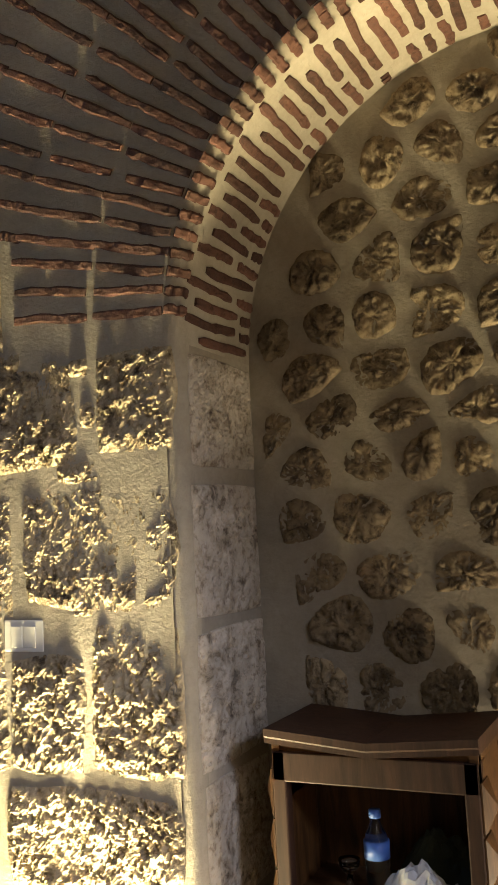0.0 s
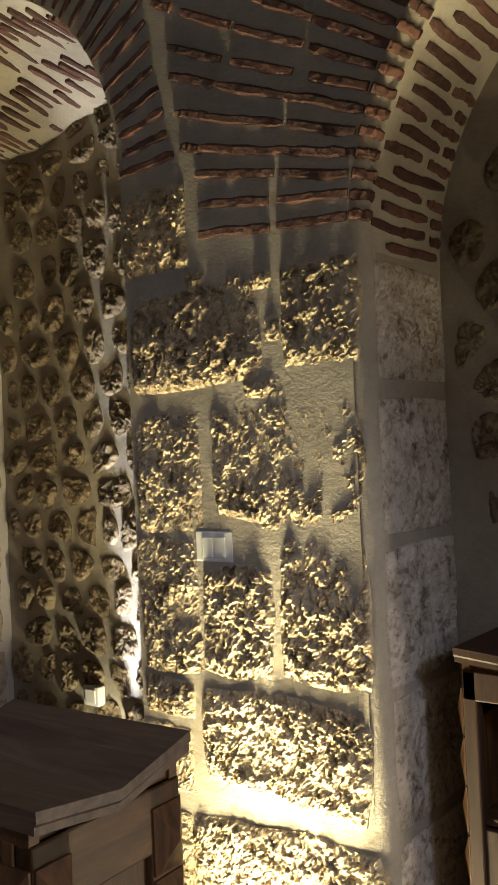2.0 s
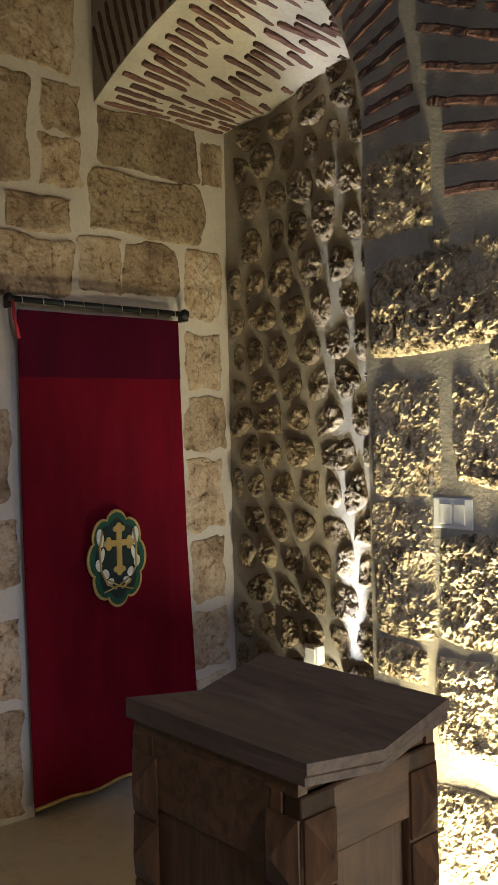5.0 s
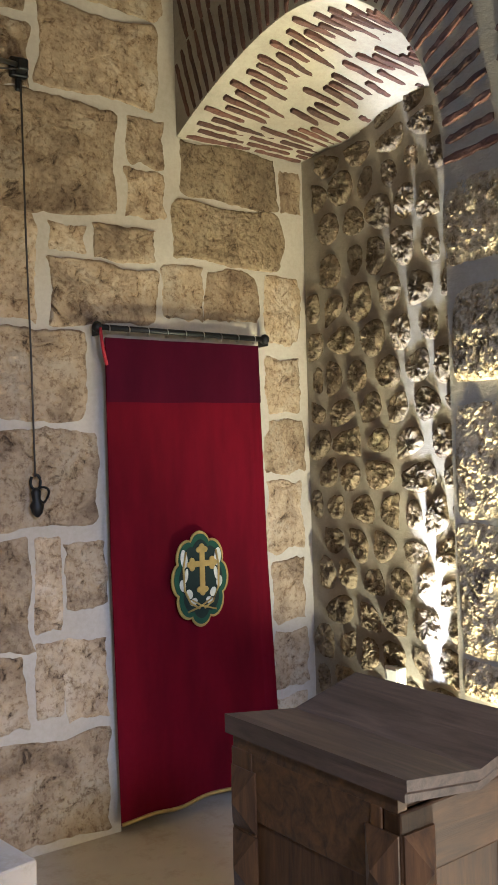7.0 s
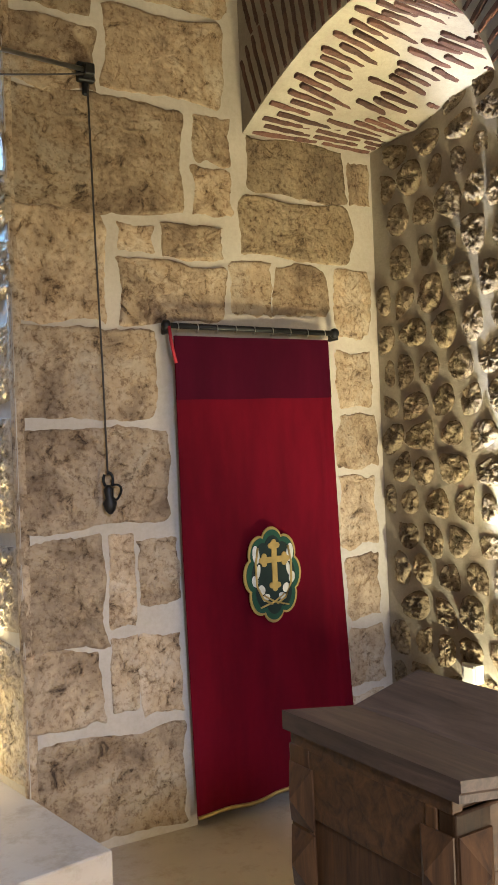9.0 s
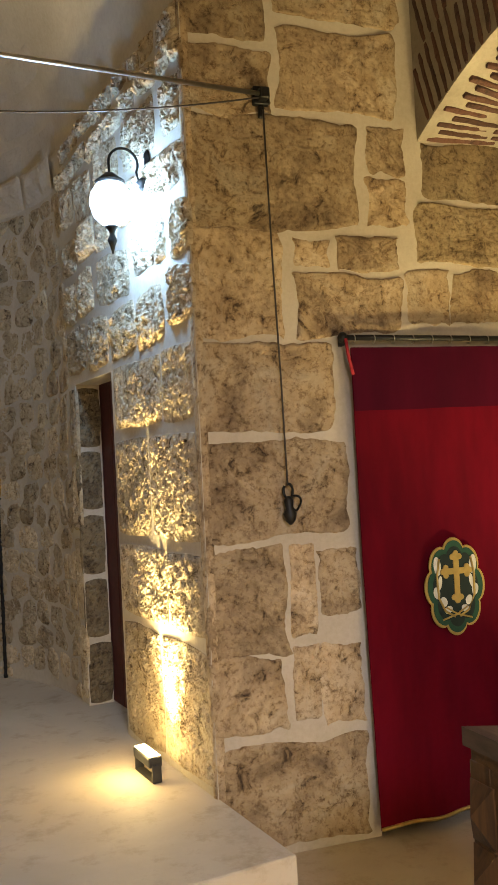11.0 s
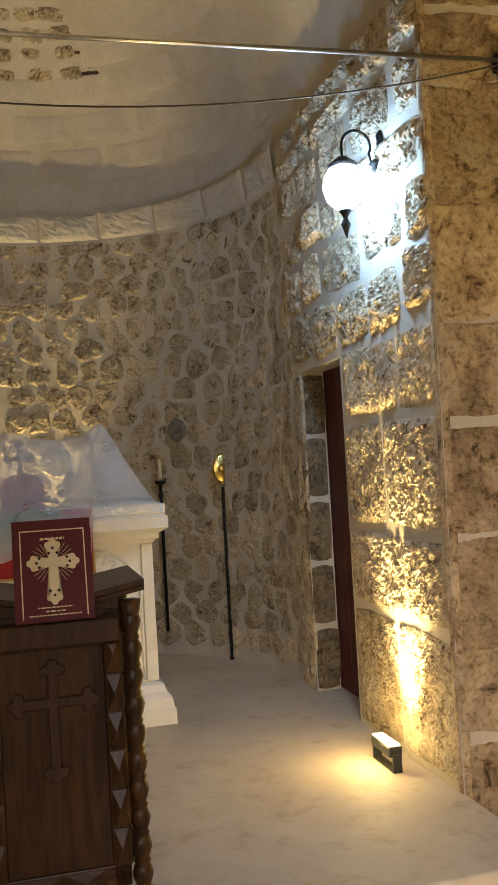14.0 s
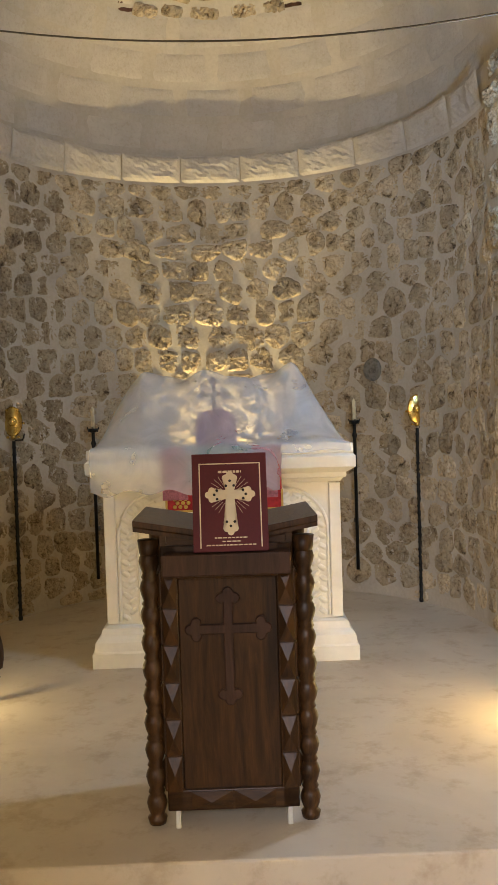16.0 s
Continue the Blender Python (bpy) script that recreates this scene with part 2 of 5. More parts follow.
VEIL, nt, b = nodes_of("clear_white_plastic_sheet", 0.35)
b.inputs["Base Color"].default_value = (0.85, 0.88, 0.95, 1)
vec, rnd = coords(nt)
alpha = put(nt, "ShaderNodeMapRange")
alpha.inputs["To Min"].default_value, alpha.inputs["To Max"].default_value = 0.16, 0.44
nt.links.new(noise_tex(nt, vec, 5, 4, 0.6, 0.8), alpha.inputs["Value"])
nt.links.new(alpha.outputs[0], b.inputs["Alpha"])

GLASS, nt, b = nodes_of("clear_glass", 0.02)
b.inputs["Transmission Weight"].default_value = 1.0
b.inputs["IOR"].default_value = 1.45

GLOW, nt, b = nodes_of("lit_cool_glass", 0.3)
b.inputs["Emission Color"].default_value = (0.36, 0.62, 1.0, 1)
b.inputs["Emission Strength"].default_value = 22
GLOWWARM, nt, b = nodes_of("lit_warm_lens", 0.3)
b.inputs["Emission Color"].default_value = (1.0, 0.82, 0.45, 1)
b.inputs["Emission Strength"].default_value = 25

# ---- building helpers --------------------------------------------------
rng = np.random.default_rng(7)


def spectrum(power, size=512, seed=1):
    """A tiling field of rough heights, about -1 to 1."""
    r = np.random.default_rng(seed)
    f = np.fft.fftfreq(size) * size
    k = np.hypot(*np.meshgrid(f, f))
    k[0, 0] = 1e9
    h = np.fft.ifft2(np.fft.fft2(r.standard_normal((size, size))) / k ** power).real
    return h / h.std() / 2


ROUGH, WAVY = spectrum(1.15, seed=2), spectrum(1.9, seed=3)


def crust(seed):
    """Crusty relief with ledges and pits of many sizes, wider than tall."""
    r = np.random.default_rng(seed)
    f = np.fft.fftfreq(512) * 512
    k = np.hypot(*np.meshgrid(f * 0.75, f * 1.25))
    keep = np.where((k > 16) & (k < 230), np.maximum(k, 1) ** -0.95, 0)
    h = np.fft.ifft2(np.fft.fft2(r.standard_normal((512, 512))) * keep).real
    return h / h.std()


CRUMB = crust(8).T


def mesh(name, verts, faces, mat, smooth=False):
    me = bpy.data.meshes.new(name)
    me.from_pydata([tuple(map(float, v)) for v in verts], [], [tuple(map(int, f)) for f in faces])
    me.materials.append(mat)
    if smooth:
        me.polygons.foreach_set("use_smooth", [True] * len(me.polygons))
    me.update()
    return me


def hang(ob, parent):
    ob.parent = parent
    return ob


def part(name, me, parent=None, label="", m=None):
    """One mesh object under a thing or a part."""
    ob = new(name, me)
    if parent is not None:
        ob.parent = parent
    if m is not None:
        ob.matrix_basis = m
    return tagged(ob, label)


def from_bm(name, bm, mat, smooth=False):
    me = bpy.data.meshes.new(name)
    bmesh.ops.recalc_face_normals(bm, faces=bm.faces)
    bm.to_mesh(me)
    bm.free()
    me.materials.append(mat)
    if smooth:
        me.polygons.foreach_set("use_smooth", [True] * len(me.polygons))
    return me


def box(name, lo, hi, mat, bevel=0.004, segments=2):
    bm = bmesh.new()
    bmesh.ops.create_cube(bm, size=1)
    for v in bm.verts:
        v.co = Vector([lo[i] if v.co[i] < 0 else hi[i] for i in range(3)])
    if bevel:
        bmesh.ops.bevel(bm, geom=bm.edges[:], offset=bevel, segments=segments, profile=0.5, affect="EDGES")
    return from_bm(name, bm, mat)


def boxes(name, spans, mat, bevel=0.003):
    """Several blocks joined into one mesh."""
    bm = bmesh.new()
    for lo, hi in spans:
        made = bmesh.ops.create_cube(bm, size=1)["verts"]
        for v in made:
            v.co = Vector([lo[i] if v.co[i] < 0 else hi[i] for i in range(3)])
        if bevel:
            edges = list({e for v in made for e in v.link_edges})
            bmesh.ops.bevel(bm, geom=edges, offset=bevel, segments=1, affect="EDGES")
    return from_bm(name, bm, mat)


def lathe(name, profile, mat, n=24, smooth=True):
    """A turned piece from (radius, height) pairs."""
    verts, faces = [], []
    for r, z in profile:
        for i in range(n):
            a = 2 * math.pi * i / n
            verts.append((r * math.cos(a), r * math.sin(a), z))
    for j in range(len(profile) - 1):
        for i in range(n):
            a, c = j * n + i, j * n + (i + 1) % n
            faces.append((a, c, c + n, a + n))
    faces.append(tuple(range(n))[::-1])
    faces.append(tuple(range((len(profile) - 1) * n, len(profile) * n)))
    return mesh(name, verts, faces, mat, smooth)


def tube(name, pts, r, mat, n=10):
    """A round bar along points."""
    pts = [Vector(p) for p in pts]
    verts, faces = [], []
    for i, p in enumerate(pts):
        way = (pts[min(i + 1, len(pts) - 1)] - pts[max(i - 1, 0)]).normalized()
        side = way.cross(Vector((0, 0, 1)) if abs(way.z) < 0.95 else Vector((1, 0, 0))).normalized()
        up = side.cross(way)
        for j in range(n):
            a = 2 * math.pi * j / n
            verts.append(p + r * (math.cos(a) * side + math.sin(a) * up))
    for i in range(len(pts) - 1):
        for j in range(n):
            a, c = i * n + j, i * n + (j + 1) % n
            faces.append((a, c, c + n, a + n))
    faces += [tuple(range(n))[::-1], tuple(range((len(pts) - 1) * n, len(pts) * n))]
    return mesh(name, verts, faces, mat, True)


def outline(name, loop, depth, mat, bevel=0.0):
    """A flat shape of (x, z) corners, standing in the xz plane, depth thick towards -y."""
    bm = bmesh.new()
    vs = [bm.verts.new((x, 0, z)) for x, z in loop]
    f = bm.faces.new(vs)
    top = bmesh.ops.extrude_face_region(bm, geom=[f])["geom"]
    moved = [g for g in top if isinstance(g, bmesh.types.BMVert)]
    bmesh.ops.translate(bm, verts=moved, vec=(0, -depth, 0))
    if bevel:
        edges = list({e for v in moved for e in v.link_edges if all(w in moved for w in e.verts)})
        bmesh.ops.bevel(bm, geom=edges, offset=bevel, segments=1, affect="EDGES")
    return from_bm(name, bm, mat)


def empty(name, m=None):
    ob = new(name)
    ob.empty_display_size = 0.1
    if m is not None:
        ob.matrix_basis = m
    return ob


def side_frame(origin, along, normal):
    """A frame whose x runs along a wall, z up, and -y out of the wall towards the room."""
    a, n = Vector(along).normalized(), Vector(normal).normalized()
    m = Matrix.Identity(4)
    m.col[0][:3], m.col[1][:3], m.col[2][:3], m.col[3][:3] = a, -n, (0, 0, 1), origin
    return m


def stone_mesh(w, h, step, proud, rough, crumb, mat, squarish=0.5, wobble=0.02, name="stone", sink=0.012):
    """A rounded, uneven stone face, w by h, whose rim dips behind the mortar. It faces -y."""
    nx, nz = max(6, int(w / step)), max(5, int(h / step))
    s, t = np.meshgrid(np.linspace(-1, 1, nx + 1), np.linspace(-1, 1, nz + 1))
    k = 1 - squarish
    x, z = s * np.sqrt(1 - k * t * t * 0.5), t * np.sqrt(1 - k * s * s * 0.5)
    edge = np.maximum(abs(s), abs(t))
    i0, j0, q = rng.integers(0, 512), rng.integers(0, 512), 0.004
    ii = (i0 + (s * w / 2 / q)).astype(int) % 512
    jj = (j0 + (t * h / 2 / q)).astype(int) % 512
    x = x * w / 2 + WAVY[ii, jj] * wobble * edge
    z = z * h / 2 + WAVY[jj, ii] * wobble * edge
    rim = np.minimum((1 - abs(s)) * w, (1 - abs(t)) * h) / 2
    lift = np.clip(rim / 0.035, 0, 1) ** 0.7
    relief = proud + rough * ROUGH[ii, jj] - crumb * np.clip(CRUMB[ii, jj] - 0.3, 0, 2.0)
    y = -np.maximum(relief, 0.0015 + 0.001 * CRUMB[ii, jj]) * lift + sink * np.clip(1 - rim / 0.006, 0, 1)
    verts = np.stack([x, y, z], -1).reshape(-1, 3)
    idx = np.arange(verts.shape[0]).reshape(nz + 1, nx + 1)
    faces = np.stack([idx[:-1, :-1], idx[:-1, 1:], idx[1:, 1:], idx[1:, :-1]], -1).reshape(-1, 4)
    return mesh(name, verts, faces, mat, False)


def courses(width, height, rows, wide, joint, skip=None, keep=1.0):
    """Cells (x, z, w, h) of rough courses."""
    z, cells = 0.0, []
    while z < height - 0.04:
        hh = min(rng.uniform(*rows), height - z)
        x = -rng.uniform(0, wide[0])
        while x < width:
            ww = rng.uniform(*wide)
            lo, hi = max(x, 0.0), min(x + ww, width)
            if hi - lo > 0.06:
                dz = rng.uniform(-0.015, 0.015)
                cx, cz = (lo + hi) / 2, z + hh / 2 + dz
                cw, ch = hi - lo - joint * rng.uniform(0.7, 1.4), hh - joint * rng.uniform(0.7, 1.5)
                if rng.uniform() < keep and cw > 0.035 and ch > 0.03 and not (skip and skip(cx, cz, cw, ch)):
                    cells.append((cx, cz, cw, ch))
            x += ww
        z += hh
    return cells


def rubble_cells(width, height, row, wide, joint, jitter=0.13, skip=None):
    """Irregular close-packed outlines: each stone the ground nearest its own seed, less half a joint."""
    seeds, z = [], -row / 2
    while z < height + row:
        hh, x = row * rng.uniform(0.8, 1.2), -wide * rng.uniform(0.2, 1.0)
        while x < width + wide:
            ww = wide * rng.uniform(0.65, 1.5)
            seeds.append((x + ww / 2 + rng.uniform(-1, 1) * jitter * 0.25 * wide, z + hh / 2 + rng.uniform(-1, 1) * jitter * row))
            x += ww
        z += hh
    pts = np.array(seeds)
    cells = []
    for i, p in enumerate(pts):
        if not (0 < p[0] < width and 0 < p[1] < height):
            continue
        poly = [np.array(c, float) for c in ((0, 0), (width, 0), (width, height), (0, height))]
        d = np.hypot(*(pts - p).T)
        for j in np.argsort(d)[1:22]:
            n = (pts[j] - p) / d[j]
            lim = d[j] / 2 - joint * rng.uniform(0.3, 0.75)
            out = []
            for a, c in zip(poly, poly[1:] + poly[:1]):
                da, dc = (a - p) @ n - lim, (c - p) @ n - lim
                if da <= 0:
                    out.append(a)
                if da * dc < 0:
                    out.append(a + (c - a) * da / (da - dc))
            poly = out
            if len(poly) < 3:
                break
        if len(poly) < 3:
            continue
        q = np.array(poly)
        w, h = np.ptp(q[:, 0]), np.ptp(q[:, 1])
        if min(w, h) < 0.03 or (skip and skip(q)):
            continue
        cells.append(q)
    return cells


def cell_mesh(poly, step, proud, rough, crumb, mat, name="stone", sink=0.012, wobble=0.007, soft=0.28):
    """A worn stone face filling an outline; returns the mesh and its middle. It faces -y."""
    mid = poly.mean(0)
    q = poly - mid
    for _ in range(2):
        nxt = np.roll(q, -1, 0)
        q = np.stack([(1 - soft) * q + soft * nxt, soft * q + (1 - soft) * nxt], 1).reshape(-1, 2)
    ring = np.concatenate([q, q[:1]])
    d = np.concatenate([[0], np.cumsum(np.hypot(*np.diff(ring, axis=0).T))])
    n = int(min(90, max(14, d[-1] / step)))
    at = np.linspace(0, d[-1], n + 1)[:-1]
    ring = np.stack([np.interp(at, d, ring[:, i]) for i in (0, 1)], -1)
    rad = np.hypot(*ring.T)
    i0, j0 = rng.integers(0, 512, 2)
    look_up = lambda f, p: f[(i0 + p[..., 0] / 0.004).astype(int) % 512, (j0 + p[..., 1] / 0.004).astype(int) % 512]
    ring = ring * (1 + (wobble * look_up(ROUGH, ring) / np.maximum(rad, 0.02)))[:, None]
    m = int(max(4, rad.mean() / step))
    fr = np.concatenate([[1.0, 0.97], np.linspace(0.93, 0.12, m)])
    p = ring[None] * fr[:, None, None]
    rim = (1 - fr)[:, None] * rad[None]
    lift = np.clip(rim / 0.016, 0, 1) ** 0.6
    relief = proud + rough * look_up(ROUGH, p) - crumb * np.clip(look_up(CRUMB, p) - 0.2, 0, 2.2)
    y = -np.maximum(relief, 0.001) * lift
    y[0] = sink
    verts = np.concatenate([np.stack([p[..., 0], y, p[..., 1]], -1).reshape(-1, 3), [[0, y[-1].mean(), 0]]])
    faces = []
    for k in range(len(fr) - 1):
        for i in range(n):
            j = (i + 1) % n
            faces.append((k * n + i, k * n + j, (k + 1) * n + j, (k + 1) * n + i))
    last = len(fr) - 1
    faces += [(last * n + i, last * n + (i + 1) % n, len(verts) - 1) for i in range(n)]
    return mesh(name, verts, faces, mat, True), mid


def brick_mesh(length, thick, proud, name="brick", mat=None, sink=0.012):
    """A thin worn brick edge lying along x, facing -y, bent and broken at its ends."""
    n = 8
    verts, faces = [], []
    bow, wave, turn = rng.uniform(-0.0025, 0.0025), rng.uniform(0.0, 0.0018), rng.uniform(0, 6)
    for i in range(n + 1):
        t = i / n
        x = -length / 2 + length * t + (rng.uniform(-0.008, 0.008) if 0 < i < n else 0)
        end = rng.uniform(0.55, 0.95) if i in (0, n) else 1.0
        b0, b1 = (rng.uniform(0.72, 1.15) * thick / 2 * end for _ in (0, 1))
        o = bow * (1 - (2 * t - 1) ** 2) + wave * math.sin(turn + 6 * t)
        f = proud * rng.uniform(0.3, 1.3)
        verts += [(x, sink, o - b0), (x, -f * 0.5, o - b0), (x, -f, o - b0 * 0.55), (x, -f * rng.uniform(0.7, 1.1), o + b1 * 0.55), (x, -f * 0.5, o + b1), (x, sink, o + b1)]
    for i in range(n):
        for j in range(5):
            a = i * 6 + j
            faces.append((a, a + 6, a + 7, a + 1))
    faces += [tuple(range(6)), tuple(range(n * 6, n * 6 + 6))[::-1]]
    return mesh(name, verts, faces, mat or BRICK)


BRICKS = {}


def brick_of(length):
    """One of a few shared brick meshes near a length."""
    key = (max(1, round(length / 0.03)), int(rng.integers(0, 9)))
    if key not in BRICKS:
        BRICKS[key] = brick_mesh(key[0] * 0.03, 0.027, 0.006)
    return BRICKS[key]


def slab(name, m, x0, x1, z0, z1, depth, mat, wave=0.006, step=0.05, hole=None):
    """A wall with an uneven face towards -y, depth thick; hole(x, z) leaves cells out."""
    nx, nz = max(2, int((x1 - x0) / step)), max(2, int((z1 - z0) / step))
    xs, zs = np.linspace(x0, x1, nx + 1), np.linspace(z0, z1, nz + 1)
    gx, gz = np.meshgrid(xs, zs)
    ii, jj = (gx / 0.012).astype(int) % 512, (gz / 0.012).astype(int) % 512
    front = np.stack([gx, -wave * WAVY[ii, jj], gz], -1).reshape(-1, 3)
    back = np.stack([gx, gx * 0 + depth, gz], -1).reshape(-1, 3)
    n = len(front)
    verts = np.concatenate([front, back])
    solid = np.ones((nz, nx), bool)
    if hole:
        for k in range(nz):
            for i in range(nx):
                solid[k, i] = not hole((xs[i] + xs[i + 1]) / 2, (zs[k] + zs[k + 1]) / 2)
    faces = []
    at = lambda k, i: k * (nx + 1) + i
    for k in range(nz):
        for i in range(nx):
            if not solid[k, i]:
                continue
            a, c, d, e = at(k, i), at(k, i + 1), at(k + 1, i + 1), at(k + 1, i)
            faces += [(a, c, d, e), (e + n, d + n, c + n, a + n)]
            if i == 0 or not solid[k, i - 1]:
                faces.append((a, e, e + n, a + n))
            if i == nx - 1 or not solid[k, i + 1]:
                faces.append((c, c + n, d + n, d))
            if k == 0 or not solid[k - 1, i]:
                faces.append((a, a + n, c + n, c))
            if k == nz - 1 or not solid[k + 1, i]:
                faces.append((e, d, d + n, e + n))
    ob = new(name, mesh(name, verts, faces, mat))
    ob.matrix_basis = m
    return ob


def lay(wall, cells, step, proud, rough, crumb, mat, squarish=0.5, wobble=0.02, name="stone", turn=0.0, sink=0.012):
    """Stones as parts of a flat wall, in the wall's own frame."""
    for x, z, w, h in cells:
        w, h = w + 0.012, h + 0.010
        me = stone_mesh(w, h, step, proud, rough, crumb, mat, squarish, min(wobble, 0.12 * min(w, h)), name, sink)
        part(name, me, wall, "", pose(x, 0, z, 0, rng.uniform(-turn, turn), 0))

# ---- the building ------------------------------------------------------
EAST, NORTH, BACK1, BACK2 = -3.19, 2.36, 3.05, 2.77
PIER0, PIER1 = -1.65, -0.85
PLATFORM = 0.26
ARRIS = 0.04
TOP = 5.6


def prism(name, loop, z0, z1, mat, bevel=0.012):
    bm = bmesh.new()
    low = [bm.verts.new((*p, z0)) for p in loop]
    f = bm.faces.new(low)
    up = bmesh.ops.extrude_face_region(bm, geom=[f])["geom"]
    top = [g for g in up if isinstance(g, bmesh.types.BMVert)]
    bmesh.ops.translate(bm, verts=top, vec=(0, 0, z1 - z0))
    if bevel:
        edges = list({e for v in top for e in v.link_edges})
        bmesh.ops.bevel(bm, geom=edges, offset=bevel, segments=3, profile=0.6, affect="EDGES")
    return new(name, from_bm(name, bm, mat))


floor = prism("floor", [(-4.2, -4.2), (4.2, -4.2), (4.2, 3.6), (-4.2, 3.6)], -0.2, 0.0, FLOOR, 0)
tagged(floor, "worn pale limestone floor of the nave", "floor", kind="structure")
plat = prism("platform", [ap(u, v).xy for u, v in ((-2.02, 1.565), (-2.02, -2.3), (2.4, -2.3), (2.4, 1.9), (-1.0, 1.9), (-1.0, 1.565))], 0.001, PLATFORM, FLOOR)
tagged(plat, "raised sanctuary platform of smooth worn limestone", "platform", kind="structure")
tagged(prism("ceiling", [(-4.2, -4.2), (4.2, -4.2), (4.2, 3.9), (-4.2, 3.9)], TOP, TOP + 0.2, PALE, 0), "plain pale plaster ceiling of the nave", "ceiling", kind="structure")
for nm, a, n, o, ln in (("wall_west", (0, -1, 0), (-1, 0, 0), (4.1, 3.7, 0), 8.0), ("wall_south", (-1, 0, 0), (0, 1, 0), (4.1, -4.1, 0), 8.2)):
    tagged(slab(nm, side_frame(o, a, n), 0, ln, 0, TOP, 0.2, PALE, 0.01, 0.4), "plain plastered wall of the nave", "wall", kind="structure")

# -- east wall with the curtained doorway
eastm = side_frame((EAST, 0, 0), (0, 1, 0), (1, 0, 0))
DOOR = (2.0, 2.76, 2.0)
east = slab("wall_east", eastm, 1.32, 3.08, 0, TOP, 0.35, PALE, 0.003, 0.034, lambda x, z: DOOR[0] < x < DOOR[1] and z < DOOR[2])
tagged(east, "wall of big yellow limestone blocks with pale joints", "wall", kind="structure")
tagged(slab("wall_east_south", eastm, -4.2, -2.05, 0, TOP, 0.35, PALE, 0.006, 0.2), "wall of pale plastered limestone", "wall", kind="structure")
tagged(slab("wall_behind_door", side_frame((EAST - 0.36, 0, 0), (0, 1, 0), (1, 0, 0)), 1.7, 3.06, 0, 2.3, 0.1, PALE, 0.004, 0.2), "plain plaster closing the doorway", "wall", kind="structure")

# -- north wall: pier and two brick-vaulted recesses


def arch_one(n=60):
    """The cut-off arch beside the east wall, from the pier to the wall: points and outward normals."""
    pts = [(-2.40 + 0.75 * math.cos(a), 2.35 + 0.78 * math.sin(a)) for a in np.linspace(0, math.pi / 2, n)]
    pts += [(-2.40 - 0.79 * s, 3.13 - 0.20 * s ** 1.7) for s in np.linspace(0, 1, n)[1:]]
    return np.array(pts)


def arch_two(n=90):
    return np.array([(-0.05 - 0.80 * math.cos(a), 2.02 + 0.80 * math.sin(a)) for a in np.linspace(0, math.pi, n)])


def sampled(pts, spacing):
    """Points at even steps along a line, with the way along it."""
    d = np.concatenate([[0], np.cumsum(np.hypot(*np.diff(pts, axis=0).T))])
    s = np.arange(spacing / 2, d[-1], spacing)
    p = np.stack([np.interp(s, d, pts[:, i]) for i in (0, 1)], -1)
    q = np.stack([np.interp(s + 0.004, d, pts[:, i]) - np.interp(s - 0.004, d, pts[:, i]) for i in (0, 1)], -1)
    return p, q / np.linalg.norm(q, axis=1)[:, None]


def sag(x, f):
    """How far the first vault drops towards its back."""
    return 0.13 * f * min(1.0, max(0.0, (x + 3.19) / 0.35)) * min(1.0, max(0.0, (-1.65 - x) / 0.3))


def north_face():
    verts, faces = [], []
    wide = (0.80 + ARRIS) / 0.80
    soft = [(-0.05 + (x + 0.05) * wide, 2.02 + (z - 2.02) * wide) for x, z in arch_two()]
    prof = [(x, z) for x, z in arch_one()[::-1]] + [(PIER0, 0.0), (PIER1 - ARRIS, 0.0)] + soft + [(0.75 + ARRIS, 0.0), (4.1, 0.0)]
    rows = 40
    for x, z in prof:
        for k in range(rows + 1):
            zz = z + (4.4 - z) * k / rows
            w = WAVY[int(x / 0.012) % 512, int(zz / 0.012) % 512] * 0.004
            verts.append((x, -w, zz))
        verts.append((x, 0, TOP))
    r = rows + 2
    for i in range(len(prof) - 1):
        if abs(prof[i][0] - prof[i + 1][0]) < 1e-6:
            continue
        for k in range(r - 1):
            a = i * r + k
            faces.append((a, a + r, a + r + 1, a + 1))
    return mesh("wall_north", verts, faces, MORTAR)


northm = side_frame((0, NORTH, 0), (1, 0, 0), (0, -1, 0))
north = new("wall_north", north_face())
north.matrix_basis = northm
tagged(north, "rough stone pier carrying arches of thin red brick", "wall", kind="structure")


def lining(name, pts, y0, y1, drop):
    """A vault's underside, with a rounded edge at the front."""
    verts, faces = [], []
    turn = [] if drop else [(y0 + ARRIS * (1 - math.cos(a)), ARRIS * (1 - math.sin(a))) for a in np.linspace(0, math.pi / 2, 7)]
    ys = turn or [(y0, 0), (y0 + 0.01, 0)]
    ys = ys + [(y, 0) for y in np.linspace(y0 + 0.05, y1, 10)]
    for x, z in pts:
        away = Vector((x + 0.05, max(z - 2.02, 0.0))).normalized()
        for y, o in ys:
            f = (y - y0) / (y1 - y0)
            wave = 0.003 * WAVY[int(x / 0.01) % 512, int(y / 0.01) % 512] * (o == 0)
            verts.append((x + away.x * o, y, z + away.y * o - (sag(x, f) if drop else 0) + wave))
    r = len(ys)
    for i in range(len(pts) - 1):
        for k in range(r - 1):
            a = i * r + k
            faces.append((a, a + r, a + r + 1, a + 1))
    return mesh(name, verts, faces, MORTAR, True)


